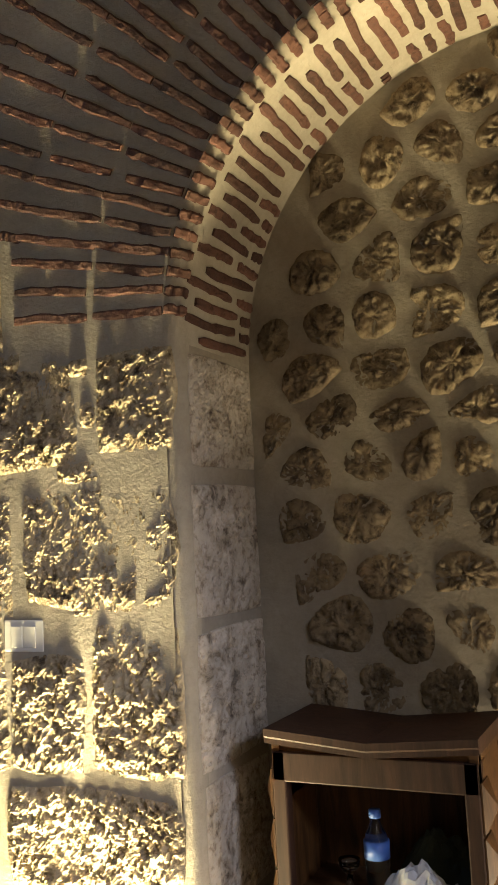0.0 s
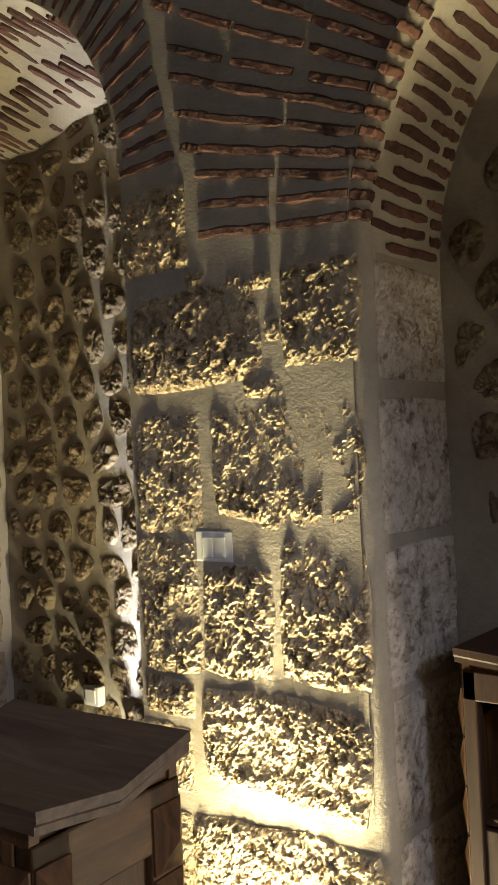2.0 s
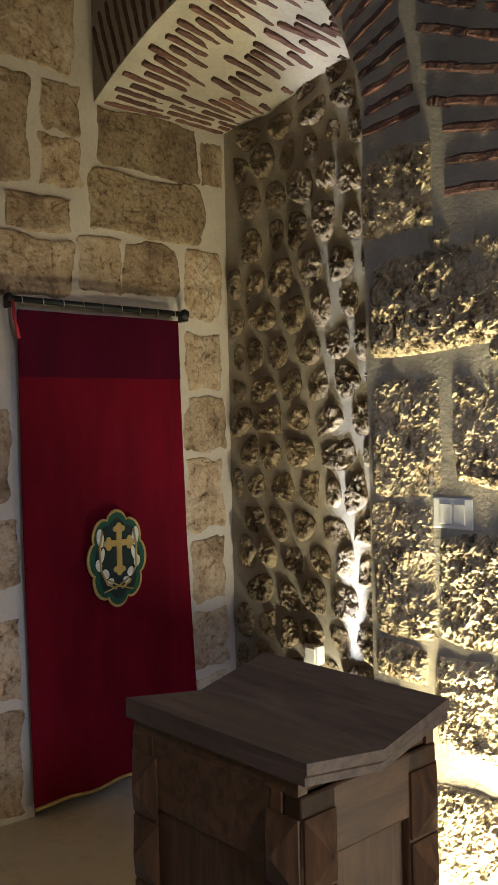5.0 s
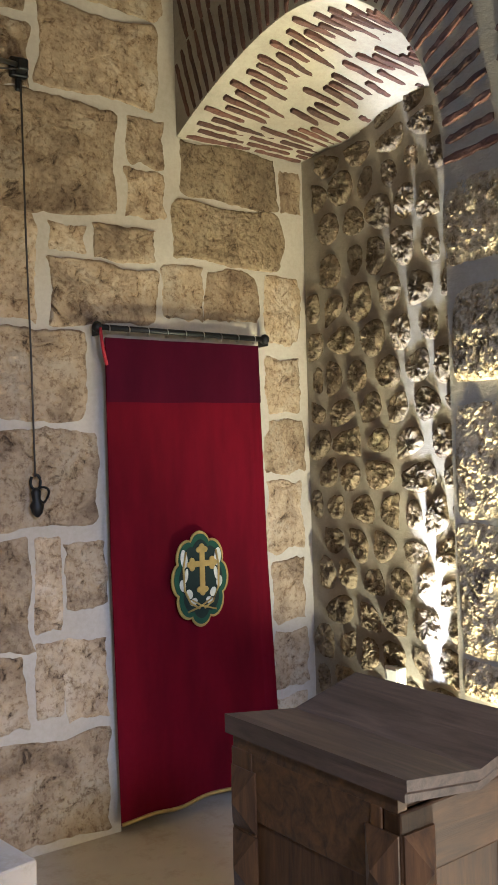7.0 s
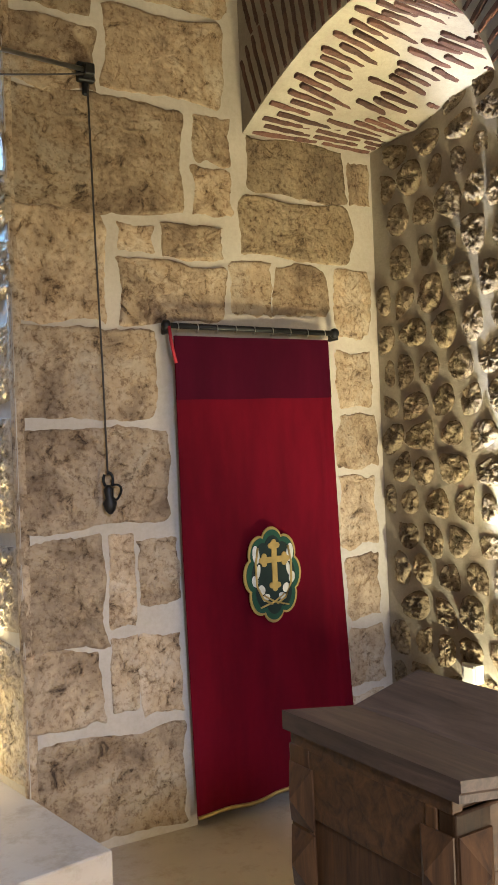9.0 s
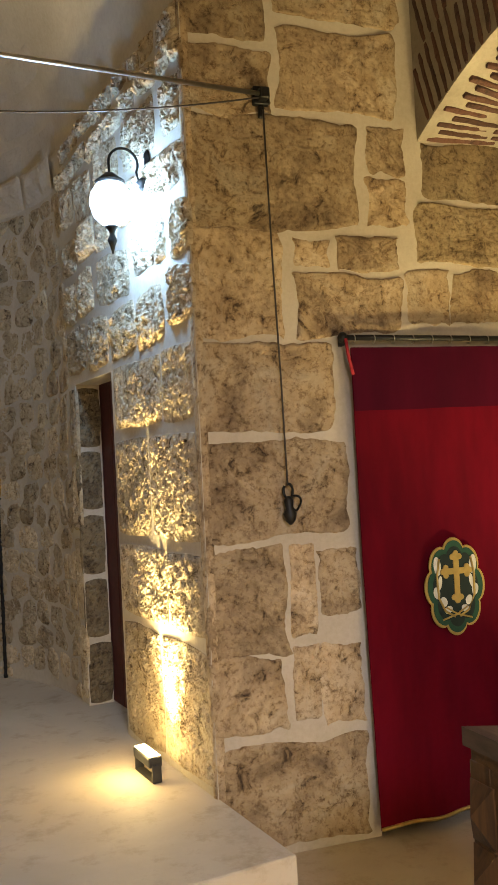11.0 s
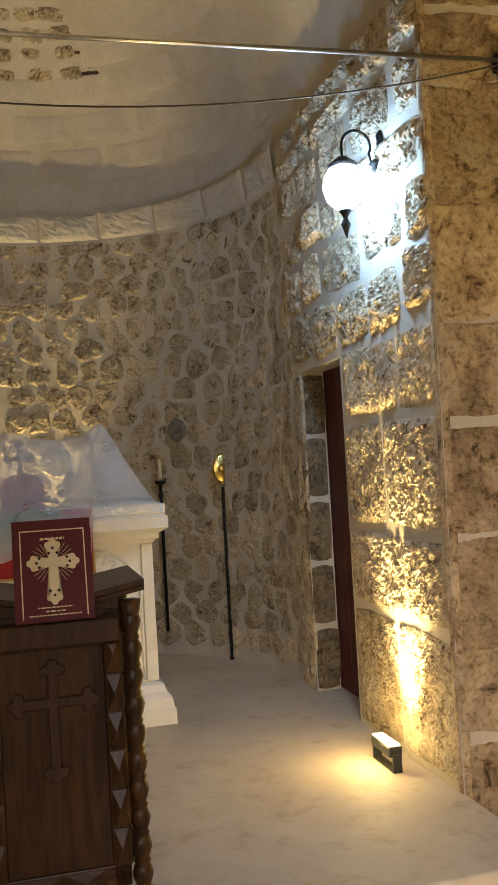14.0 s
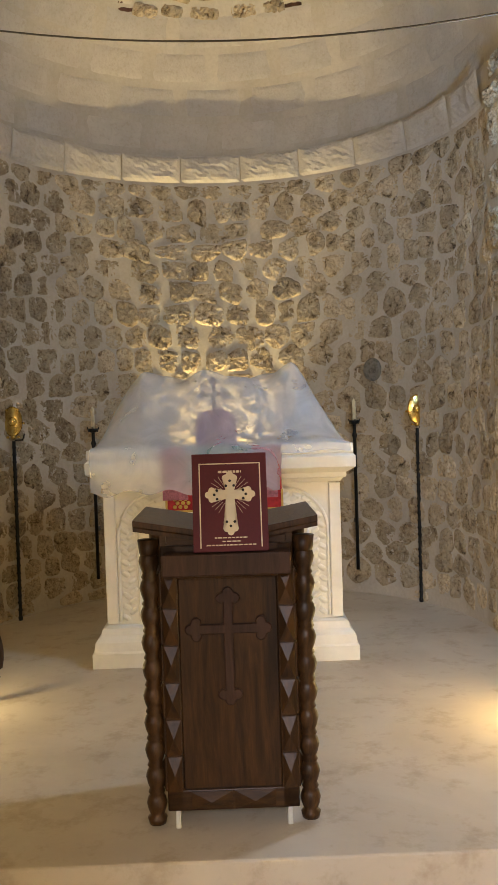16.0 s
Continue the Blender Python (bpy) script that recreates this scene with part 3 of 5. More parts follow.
vault1 = tagged(new("vault_1", lining("vault_1", arch_one(), NORTH, BACK1, True)), "plastered vault striped with thin red bricks", "vault", kind="structure")
vault2 = tagged(new("vault_2", lining("vault_2", arch_two(), NORTH, BACK2, False)), "plastered vault striped with thin red bricks", "vault", kind="structure")
for nm, x in (("pier_arris", PIER1), ("niche_arris", 0.75)):
    pts = [(x, z) for z in np.linspace(0, 2.02, 40)]
    tagged(new(nm, lining(nm, pts, NORTH, NORTH + 0.06, False)), "worn rounded stone corner of the niche", "wall", kind="structure")
rec1 = slab("wall_recess", side_frame((0, BACK1, 0), (1, 0, 0), (0, -1, 0)), -3.24, -1.0, 0, 3.4, 0.3, MORTAR, 0.003, 0.05)
tagged(rec1, "recess wall of brown rubble stones in wide mortar", "wall", kind="structure")
rec2 = slab("wall_niche", side_frame((0, BACK2, 0), (1, 0, 0), (0, -1, 0)), -0.95, 0.9, 0, 3.1, 0.3, MORTAR, 0.003, 0.05)
tagged(rec2, "arched niche wall of rounded brown rubble stones", "wall", kind="structure")
jamb = slab("pier_side", side_frame((PIER1, 0, 0), (0, 1, 0), (1, 0, 0)), NORTH + 0.055, BACK2 + 0.02, 0, 2.03, 0.7, MORTAR, 0.003, 0.03)
tagged(jamb, "pitted limestone side of the pier", "wall", kind="structure")
tagged(slab("pier_side_inner", side_frame((PIER0, 0, 0), (0, -1, 0), (-1, 0, 0)), -BACK1 - 0.02, -NORTH, 0, 2.36, 0.05, MORTAR, 0.004, 0.05), "mortared inner side of the pier", "wall", kind="structure")
tagged(slab("niche_side", side_frame((0.75, 0, 0), (0, -1, 0), (-1, 0, 0)), -BACK2 - 0.02, -NORTH - 0.055, 0, 2.03, 0.3, MORTAR, 0.004, 0.05), "mortared side of the niche", "wall", kind="structure")

# -- apse
R, U0 = 1.55, 0.5
DU0, DU1, DTOP = -0.37, 0.28, 2.07


def apse_path():
    """Points (u, v), the axis point and the outward way along the sanctuary wall, north to south."""
    us = [-1.42, -1.15, -0.9, -0.65, DU0, -0.2, 0.0, 0.15, DU1, 0.4]
    rows = [((u, R), (u, 0), (0, 1)) for u in us]
    for a in np.linspace(math.pi / 2, -math.pi / 2, 41):
        rows.append(((U0 + R * math.cos(a), R * math.sin(a)), (U0, 0), (math.cos(a), math.sin(a))))
    rows += [((u, -R), (u, 0), (0, -1)) for u in (0.2, -0.2, -0.6, -1.0, -1.55)]
    return rows


PATHROWS = apse_path()


def apse_wall():
    zs = [0.0, 0.26, 0.6, 0.95, 1.3, 1.7, DTOP, 2.4, 2.8, 3.1, 3.27, 3.46]
    verts, faces = [], []
    nz = len(zs)
    for (p, ax, n) in PATHROWS:
        for z in zs:
            verts.append(ap(*p, z))
        for z in zs:
            verts.append(ap(p[0] + 0.14 * n[0], p[1] + 0.14 * n[1], z))
    r = 2 * nz
    hole = lambda i, k: 4 <= i < 8 and zs[k] < DTOP - 0.01
    for i in range(len(PATHROWS) - 1):
        for k in range(nz - 1):
            a, c = i * r + k, (i + 1) * r + k
            if hole(i, k):
                continue
            faces += [(a, a + 1, c + 1, c), (a + nz, c + nz, c + nz + 1, a + nz + 1)]
            if k + 1 < nz and zs[k] == DTOP and 4 <= i < 8:
                faces.append((a, c, c + nz, a + nz))
        if i in (4, 8):
            for k in range(nz - 1):
                if zs[k] < DTOP - 0.01:
                    a = i * r + k
                    faces.append((a, a + nz, a + nz + 1, a + 1))
    return mesh("wall_apse", verts, faces, PALE)


apse = tagged(new("wall_apse", apse_wall()), "curved apse wall of small beige stones in pale mortar", "wall", kind="structure")


def conch():
    verts, faces = [], []
    phis = np.linspace(0, math.pi / 2, 14)
    for (p, ax, n) in PATHROWS:
        for f in phis:
            verts.append(ap(ax[0] + n[0] * (R + 0.03) * math.cos(f), ax[1] + n[1] * (R + 0.03) * math.cos(f), 3.46 + (R + 0.03) * math.sin(f)))
    r = len(phis)
    for i in range(len(PATHROWS) - 1):
        for k in range(r - 1):
            a = i * r + k
            faces.append((a, a + 1, a + r + 1, a + r))
    return mesh("ceiling_apse", verts, faces, PALE, True)


tagged(new("ceiling_apse", conch()), "pale dressed-stone half dome over the apse", "half dome", kind="structure")
corner = ap(-1.42, R)
tagged(new("wall_corner", tube("wall_corner", [(corner.x - 0.022, corner.y + 0.022, z) for z in np.linspace(0.0, 3.9, 40)], 0.03, ASHLAR, 14)), "worn rounded corner between the nave wall and the apse", "wall", kind="structure")
# wall over the apse mouth, with its round arch
verts, faces = [], []
ya, yb = 1.38, -2.05
ysamp = np.linspace(ya, yb, 40)
for y in ysamp:
    c, hw = (ya + yb) / 2, (ya - yb) / 2
    z = 3.46 + 1.55 * math.sqrt(max(0.0, 1 - ((y - c) / hw) ** 2))
    for x, zz in ((EAST, z), (EAST, TOP), (EAST - 0.35, z), (EAST - 0.35, TOP)):
        verts.append((x, y, zz))
for i in range(len(ysamp) - 1):
    a = i * 4
    faces += [(a, a + 1, a + 5, a + 4), (a, a + 4, a + 6, a + 2), (a + 2, a + 6, a + 7, a + 3)]
tagged(new("wall_over_apse", mesh("wall_over_apse", verts, faces, PALE)), "pale stone wall over the apse arch", "wall", kind="structure")
# doorway in the apse: jambs end at a dark red boarded door
dm = side_frame(ap((DU0 + DU1) / 2, R + 0.15, 0), (ap(0, 0) - ap(1, 0)), (ap(0, 0) - ap(0, 1)))
door = tagged(empty("door_1", dm), "closed dark red boarded door deep in the doorway", "door", kind="structure")
for i in range(8):
    x0 = -0.68 + 0.17 * i
    part("board", box("board", (x0 + 0.002, 0, PLATFORM), (x0 + 0.168, 0.03, DTOP + 0.02), OXBLOOD, 0.004), door)

# ---- furniture ---------------------------------------------------------


def clover(cx, cz, r, lean=0.0, n=6):
    """Outline of a three-lobed cross end, opening towards lean degrees (0: up)."""
    out = []
    for k in (-1, 0, 1):
        a0 = radians(90 + lean - 90 * k)
        f = radians(90 + lean)
        out_by, fore = (0.62, 0.42) if k else (0.95, 0.0)
        c = (cx + r * (out_by * math.cos(a0) + fore * math.cos(f)), cz + r * (out_by * math.sin(a0) + fore * math.sin(f)))
        for i in range(n + 1):
            a = a0 + radians(90 - 180 * i / n)
            out.append((c[0] + r * 0.5 * math.cos(a), c[1] + r * 0.5 * math.sin(a)))
    return out


def cross_loop(w, h, arm, lobe, bar):
    """Outline of a cross with lobed ends; its foot at z = 0, its arms at height arm."""
    b = bar / 2
    loop = [(-b, arm - b)]
    loop += [(-w / 2 + lobe, arm - b)] + clover(-w / 2 + lobe, arm, lobe, 90) + [(-w / 2 + lobe, arm + b)]
    loop += [(-b, arm + b), (-b, h - lobe)] + clover(0, h - lobe, lobe, 0) + [(b, h - lobe), (b, arm + b)]
    loop += [(w / 2 - lobe, arm + b)] + clover(w / 2 - lobe, arm, lobe, -90) + [(w / 2 - lobe, arm - b), (b, arm - b)]
    loop += [(b, lobe)] + clover(0, lobe, lobe, 180) + [(-b, lobe)]
    return loop


def diamond(w, h, d, mat):
    v = [(-w / 2, 0, -h / 2), (w / 2, 0, -h / 2), (w / 2, 0, h / 2), (-w / 2, 0, h / 2), (-w / 2, -0.004, -h / 2), (w / 2, -0.004, -h / 2), (w / 2, -0.004, h / 2), (-w / 2, -0.004, h / 2), (0, -d, 0)]
    f = [(4, 5, 8), (5, 6, 8), (6, 7, 8), (7, 4, 8), (0, 1, 5, 4), (1, 2, 6, 5), (2, 3, 7, 6), (3, 0, 4, 7), (3, 2, 1, 0)]
    return mesh("diamond_point", v, f, mat)


def lid_mesh(w, d, rise, mat, over=0.018, thick=0.034, tilt=0.0):
    """A board whose two ends turn up like a shallow V, moulded along its rim."""
    xs = [-1, -0.93, -0.6, -0.25, 0.0, 0.25, 0.6, 0.93, 1]
    bm = bmesh.new()
    rings = []
    for s in xs:
        x = s * (w / 2 + over)
        z = rise * abs(s) + tilt * s
        prof = [(-d / 2 - over, z), (-d / 2 - over, z + thick * 0.35), (-d / 2 - over * 1.25, z + thick * 0.5), (-d / 2 - over * 1.25, z + thick), (d / 2 + over * 0.5, z + thick), (d / 2 + over * 0.5, z)]
        rings.append([bm.verts.new((x, y, zz)) for y, zz in prof])
    for a, c in zip(rings, rings[1:]):
        for i in range(6):
            bm.faces.new((a[i], a[(i + 1) % 6], c[(i + 1) % 6], c[i]))
    bm.faces.new(rings[0])
    bm.faces.new(rings[-1][::-1])
    return from_bm("top", bm, mat)


def colonette(h, r=0.03):
    prof, z, n = [(r * 0.9, 0.0), (r * 1.05, 0.02)], 0.02, 0
    while z < h - 0.09:
        prof += [(r * 0.72, z + 0.008), (r * 0.95, z + 0.025), (r * 1.1, z + 0.045), (r * 0.95, z + 0.062), (r * 0.74, z + 0.074), (r * 0.9, z + 0.08)]
        z += 0.084
    prof += [(r * 0.75, h - 0.06), (r, h - 0.04), (r * 1.15, h)]
    return lathe("colonette", prof, WOODDEEP, 16)


def lectern(label, m, w, d, h, rise, columns=True, cross=True, open_back=False, tray=True, tilt=0.0):
    """A carved church lectern; its panel faces -y, its foot at z = 0."""
    top = tagged(empty("lectern", m), label, "lectern", "carved wooden lecterns")
    upright, along_x = (WOODDEEP, WOODDEEPX) if columns else (WOOD, WOODX)
    base = 0.06 if columns else 0.0
    col = 0.07 if columns else 0.0
    x0, x1 = -w / 2 + col, w / 2 - col
    ht = h - rise - 0.034
    inner = 0.052 if columns else 0.075
    if not open_back:
        part("front_panel", box("front_panel", (x0 + inner, -d / 2 + 0.012, base + 0.06), (x1 - inner, -d / 2 + 0.03, ht - 0.10), upright, 0.003), top)
        part("bottom_rail", box("bottom_rail", (x0, -d / 2, base), (x1, -d / 2 + 0.035, base + 0.065), along_x, 0.004), top)
        part("top_rail", box("top_rail", (x0, -d / 2, ht - 0.105), (x1, -d / 2 + 0.035, ht), along_x, 0.004), top)
    else:
        part("top_rail", box("top_rail", (x0, -d / 2, ht - 0.07), (x1, -d / 2 + 0.03, ht), WOODRED, 0.004), top)
        part("shelf", box("shelf", (x0 + 0.02, -d / 2 + 0.02, 0.66), (x1 - 0.02, d / 2 - 0.02, 0.68), along_x, 0.003), top)
        part("bottom_panel", box("bottom_panel", (x0 + 0.03, -d / 2 + 0.008, 0.02), (x1 - 0.03, -d / 2 + 0.026, 0.655), WOODRED, 0.003), top)
    sw = 0.035 if open_back else inner
    for s in (-1, 1):
        a, c = (x0, x0 + sw) if s < 0 else (x1 - sw, x1)
        part("stile", box("stile", (a, -d / 2, base), (c, -d / 2 + 0.035, ht), WOODRED if open_back else upright, 0.004), top)
        xs = x0 if s < 0 else x1 - 0.02
        part("side_panel", box("side_panel", (xs + (0.006 if s < 0 else -0.0), -d / 2 + 0.05, base + 0.05), (xs + (0.02 if s < 0 else 0.014), d / 2 - 0.05, ht - 0.05), upright, 0.002), top)
        for e in (-1, 1):
            y0 = -d / 2 + 0.001 if e < 0 else d / 2 - 0.06
            part("corner_post", box("corner_post", (xs - 0.002, y0 + 0.036 * (e < 0), base), (xs + 0.022, y0 + 0.06, ht), upright, 0.003), top)
        part("side_gable", box("side_gable", (xs, -d / 2 + 0.004, ht - 0.002), (xs + 0.02, d / 2 - 0.004, ht + rise * 0.9), along_x, 0.001), top)
        part("side_rail", box("side_rail", (xs, -d / 2 + 0.05, ht - 0.12), (xs + 0.02, d / 2 - 0.05, ht), along_x, 0.003), top)
    part("back_panel", box("back_panel", (x0 + 0.02, d / 2 - 0.02, base), (x1 - 0.02, d / 2, ht), upright, 0.003), top)
    part("top", lid_mesh(w - 0.02, d, rise, upright if columns else (WOODRED if open_back else WOODTOP), tilt=tilt), top, "shallow V-shaped top board", pose(0, 0, ht))
    part("gable", outline("gable", [(x0, 0), (x1, 0), (x1, rise * 0.85 + 0.004), (0, 0.002), (x0, rise * 0.85 + 0.004)], 0.02, along_x), top, "", pose(0, -d / 2 + 0.03, ht - 0.001))
    n = int((ht - base - 0.08) / 0.115)
    dia = diamond(inner - 0.008, 0.108, 0.022 if columns else 0.03, upright)
    diw = diamond(0.068, 0.108, 0.03, upright)
    if not open_back:
        for k in range(n):
            z = base + 0.06 + 0.115 * (k + 0.5)
            for x in (x0 + inner / 2, x1 - inner / 2):
                part("diamond_point", dia, top, "", pose(x, -d / 2, z))
        nb = max(2, int((x1 - x0 - 0.14) / 0.1))
        bot = diamond((x1 - x0 - 0.14) / nb * 0.94, 0.055, 0.022, along_x)
        for k in range(nb):
            part("diamond_point", bot, top, "", pose(x0 + 0.07 + (k + 0.5) * (x1 - x0 - 0.14) / nb, -d / 2, base + 0.033))
    for k in range(n):
        z = base + 0.06 + 0.115 * (k + 0.5)
        for s, x in ((1, x1), (-1, x0)):
            for y in (-d / 2 + 0.036, d / 2 - 0.036):
                part("diamond_point", diw, top, "", pose(x, y, z, 0, 0, 90 * s))
    if columns:
        me = colonette(ht, 0.0295)
        for s in (-1, 1):
            for e in (-1, 1):
                part("colonette", me, top, "turned beaded wooden colonette", pose(s * (w / 2 - 0.035), e * (d / 2 - 0.03) - 0.012, 0.02))
        for s in (-1, 1):
            part("foot", box("foot", (s * (w / 2 - 0.1) - 0.008, -d / 2 + 0.01, 0), (s * (w / 2 - 0.1) + 0.008, d / 2 - 0.02, base + 0.01), PLASTIC, 0.003), top)
    if tray:
        part("book_ledge", box("book_ledge", (x0 + 0.01, -d / 2 - 0.075, ht - 0.085), (x1 - 0.01, -d / 2 - 0.001, ht - 0.018), WOODRED, 0.005), top, "plain reddish wooden book ledge")
    if cross:
        ch = 0.34 if columns else 0.30
        part("cross", outline("cross", cross_loop(0.24 if columns else 0.2, ch, ch * 0.66, 0.034, 0.03), 0.012, WOODRED, 0.003), top, "applied carved wooden cross", pose(0, -d / 2 + 0.013, base + (0.34 if columns else 0.5)))
    return top


LECX, LECD, LECH = 0.55, 0.40, 0.972
lecm = pose(*ap(-1.62, 0.04, PLATFORM), 0, 0, 99.5)
main_lectern = lectern("dark carved walnut lectern with beaded colonettes and a cross", lecm, LECX, LECD, LECH, 0.05)
cabm = pose(-1.02, 1.455, 0, 0, 0, 93)
lectern("dark carved walnut lectern with diamond-point posts on the floor", cabm, 0.319, 0.4125, 1.075, 0.032, columns=False, tray=False, tilt=0.009)
nichm = pose(-0.455, 2.60, 0, 0, 0, 0)
lectern("reddish walnut lectern with an open cupboard in the niche", nichm, 0.49, 0.28, 1.075, 0.022, columns=False, cross=False, open_back=True, tray=False)

# book on the lectern
bookm = lecm @ pose(0.018, -LECD / 2 - 0.045, LECH - 0.05 - 0.034 - 0.0175, -12)
book = tagged(empty("book", bookm), "large maroon book with a cream cross leaning on the lectern", "book")
BW, BH = 0.226, 0.30
part("cover", box("cover", (-BW / 2, -0.018, 0), (BW / 2, -0.013, BH), MAROON, 0.0015), book)
part("back_cover", box("back_cover", (-BW / 2, 0.022, 0), (BW / 2, 0.026, BH), MAROON, 0.0015), book)
part("spine", box("spine", (-BW / 2 - 0.002, -0.018, 0), (-BW / 2 + 0.003, 0.026, BH), MAROON, 0.0015), book)
part("pages", box("pages", (-BW / 2 + 0.004, -0.0125, 0.004), (BW / 2 - 0.005, 0.0215, BH - 0.004), PAPER, 0.001), book)
for x0, z0, x1, z1 in ((-0.094, 0.012, -0.0905, 0.27), (0.0905, 0.012, 0.094, 0.27), (-0.0905, 0.2665, 0.0905, 0.27)):
    part("gilt_border", box("gilt_border", (x0, -0.0189, z0), (x1, -0.0178, z1), CREAM, 0), book)
part("cover_cross", outline("cover_cross", cross_loop(0.135, 0.178, 0.115, 0.021, 0.027), 0.001, CREAM), book, "cream printed cross", pose(0, -0.018, 0.058))
for k in range(12):
    a = radians(45 + 90 * (k // 3)) + radians((k % 3 - 1) * 12)
    l0, l1 = 0.03, 0.066
    ray = box("ray", (l0, -0.0188, -0.0005), (l1, -0.0178, 0.0005), CREAM, 0)
    part("ray", ray, book, "", Matrix.Translation((0, 0, 0.173)) @ Matrix.Rotation(-a, 4, "Y"))
dot = lathe("dot", [(0.0042, 0), (0.0042, 0.0006)], BLACK, 10)
for x, z in ((0, 0.215), (-0.012, 0.2), (0.012, 0.2), (0, 0.077), (-0.012, 0.09), (0.012, 0.09), (-0.048, 0.173), (0.048, 0.173), (-0.04, 0.186), (0.04, 0.186), (-0.04, 0.16), (0.04, 0.16)):
    part("dot", dot, book, "", pose(x, -0.0189, z, 90))
for k, (wd, z) in enumerate(((0.07, 0.243), (0.1, 0.042), (0.055, 0.031), (0.15, 0.02))):
    x = -wd / 2
    while x < wd / 2:
        s = rng.uniform(0.006, 0.014)
        hh = 0.0035 if k else 0.007
        part("lettering", box("lettering", (x, -0.0188, z - hh / 2), (min(x + s, wd / 2), -0.0178, z + hh / 2), CREAM, 0), book)
        x += s + 0.003

# altar
altm = pose(*ap(0.0, 0.005, PLATFORM), 0, 0, 99.5)
altar = tagged(empty("altar", altm), "white carved marble altar with moulded base and top", "altar")
AD = 0.75


def moulding(name, w, d, prof, mat):
    """A rectangular block whose sides follow (out, height) pairs; its front at y = 0."""
    verts, faces = [], []
    for o, z in prof:
        verts += [(-w / 2 - o, -o, z), (w / 2 + o, -o, z), (w / 2 + o, d + o, z), (-w / 2 - o, d + o, z)]
    for k in range(len(prof) - 1):
        for i in range(4):
            a, c = k * 4 + i, k * 4 + (i + 1) % 4
            faces.append((a, c, c + 4, a + 4))
    faces += [(3, 2, 1, 0), tuple(range(4 * len(prof) - 4, 4 * len(prof)))]
    return mesh(name, verts, faces, mat)


part("base", moulding("base", 1.24, AD - 0.1, [(0.07, 0), (0.07, 0.075), (0.062, 0.085), (0.055, 0.13), (0.045, 0.145), (0.03, 0.16), (0.02, 0.195), (0.0, 0.205)], MARBLE), altar, "", pose(0, 0.07, 0))
part("body", moulding("body", 1.20, AD - 0.16, [(0, 0.2), (0, 0.93)], MARBLE), altar, "", pose(0, 0.10, 0))
part("top", moulding("top", 1.24, AD - 0.1, [(0.0, 0.925), (0.015, 0.945), (0.03, 0.95), (0.03, 0.975), (0.07, 1.0), (0.075, 1.005), (0.075, 1.06), (0.06, 1.075), (0.065, 1.08), (0.065, 1.125)], MARBLE), altar, "", pose(0, 0.07, 0))
for s in (-1, 1):
    part("pilaster", boxes("pilaster", [((s * 0.59 - 0.03, 0.085, 0.21), (s * 0.59 + 0.03, 0.11, 0.92))], MARBLE, 0.004), altar)
    # carved arch band: beads and leaves in relief
    for k in range(26):
        a = k / 25
        if a < 0.6:
            x, z = s * 0.50, 0.24 + a / 0.6 * 0.43
        else:
            t = (a - 0.6) / 0.4 * 1.45
            x, z = s * (0.50 - 0.17 * (1 - math.cos(t))), 0.67 + 0.19 * math.sin(t)
        me = stone_mesh(0.055, 0.032, 0.006, 0.014, 0.004, 0, MARBLE, 0.1, 0.004, "carved_leaf", 0.002)
        part("carved_leaf", me, altar, "", pose(x + s * 0.018 * (-1) ** k, 0.099, z, 0, 35 * (-1) ** k, 0))
    pts = [(s * 0.55, 0.098, 0.22)] + [(s * 0.55, 0.098, 0.22 + 0.045 * i) for i in range(1, 11)]
    pts += [(s * (0.55 - 0.24 * (1 - math.cos(t))), 0.098, 0.67 + 0.23 * math.sin(t)) for t in np.linspace(0.1, 1.5, 10)]
    part("carved_rim", tube("carved_rim", pts, 0.009, MARBLE, 8), altar)
    pts = [(s * 0.445, 0.098, 0.22 + 0.045 * i) for i in range(0, 11)]
    pts += [(s * (0.445 - 0.14 * (1 - math.cos(t))), 0.098, 0.67 + 0.14 * math.sin(t)) for t in np.linspace(0.1, 1.5, 10)]
    part("carved_rim", tube("carved_rim", pts, 0.008, MARBLE, 8), altar)

# frontal cloths hanging over the altar's front
front = tagged(empty("altar_cloth", altm), "red, mauve and blue-green brocade strip over the altar front", "altar cloth")
for nm, x0, x1, z0, mat, y in (("red_cloth", -0.28, 0.31, 0.80, REDCLOTH, -0.012), ("mauve_panel", -0.30, -0.17, 0.86, PURPLECLOTH, -0.017), ("blue_panel", -0.17, 0.16, 0.93, BLUECLOTH, -0.017), ("mauve_panel", 0.16, 0.29, 0.86, PURPLECLOTH, -0.017)):
    part(nm, box(nm, (x0, y, z0), (x1, y + 0.004, 1.13), mat, 0.001), front)
for x0, z0, x1, z1 in ((-0.285, 0.797, 0.315, 0.808), (-0.288, 0.797, -0.277, 0.9), (0.305, 0.797, 0.316, 0.9)):
    part("gold_hem", box("gold_hem", (x0, -0.0165, z0), (x1, -0.0125, z1), GOLD, 0.001), front)
for k in range(3):
    for i in range(3):
        part("embroidery", lathe("embroidery", [(0.011, 0), (0.009, 0.002)], GOLD, 8), front, "", pose(-0.24 + 0.028 * i + 0.014 * (k % 2), -0.0125, 0.825 + 0.02 * k, 90))
for k in range(6):
    pts = [(-0.14 + 0.05 * k + 0.018 * math.sin(a), -0.019, 0.955 + 0.06 * a / 3 + 0.01 * math.cos(2 * a)) for a in np.linspace(0, 6.2, 14)]
    part("embroidery", tube("embroidery", pts, 0.0035, SILVER, 6), front)


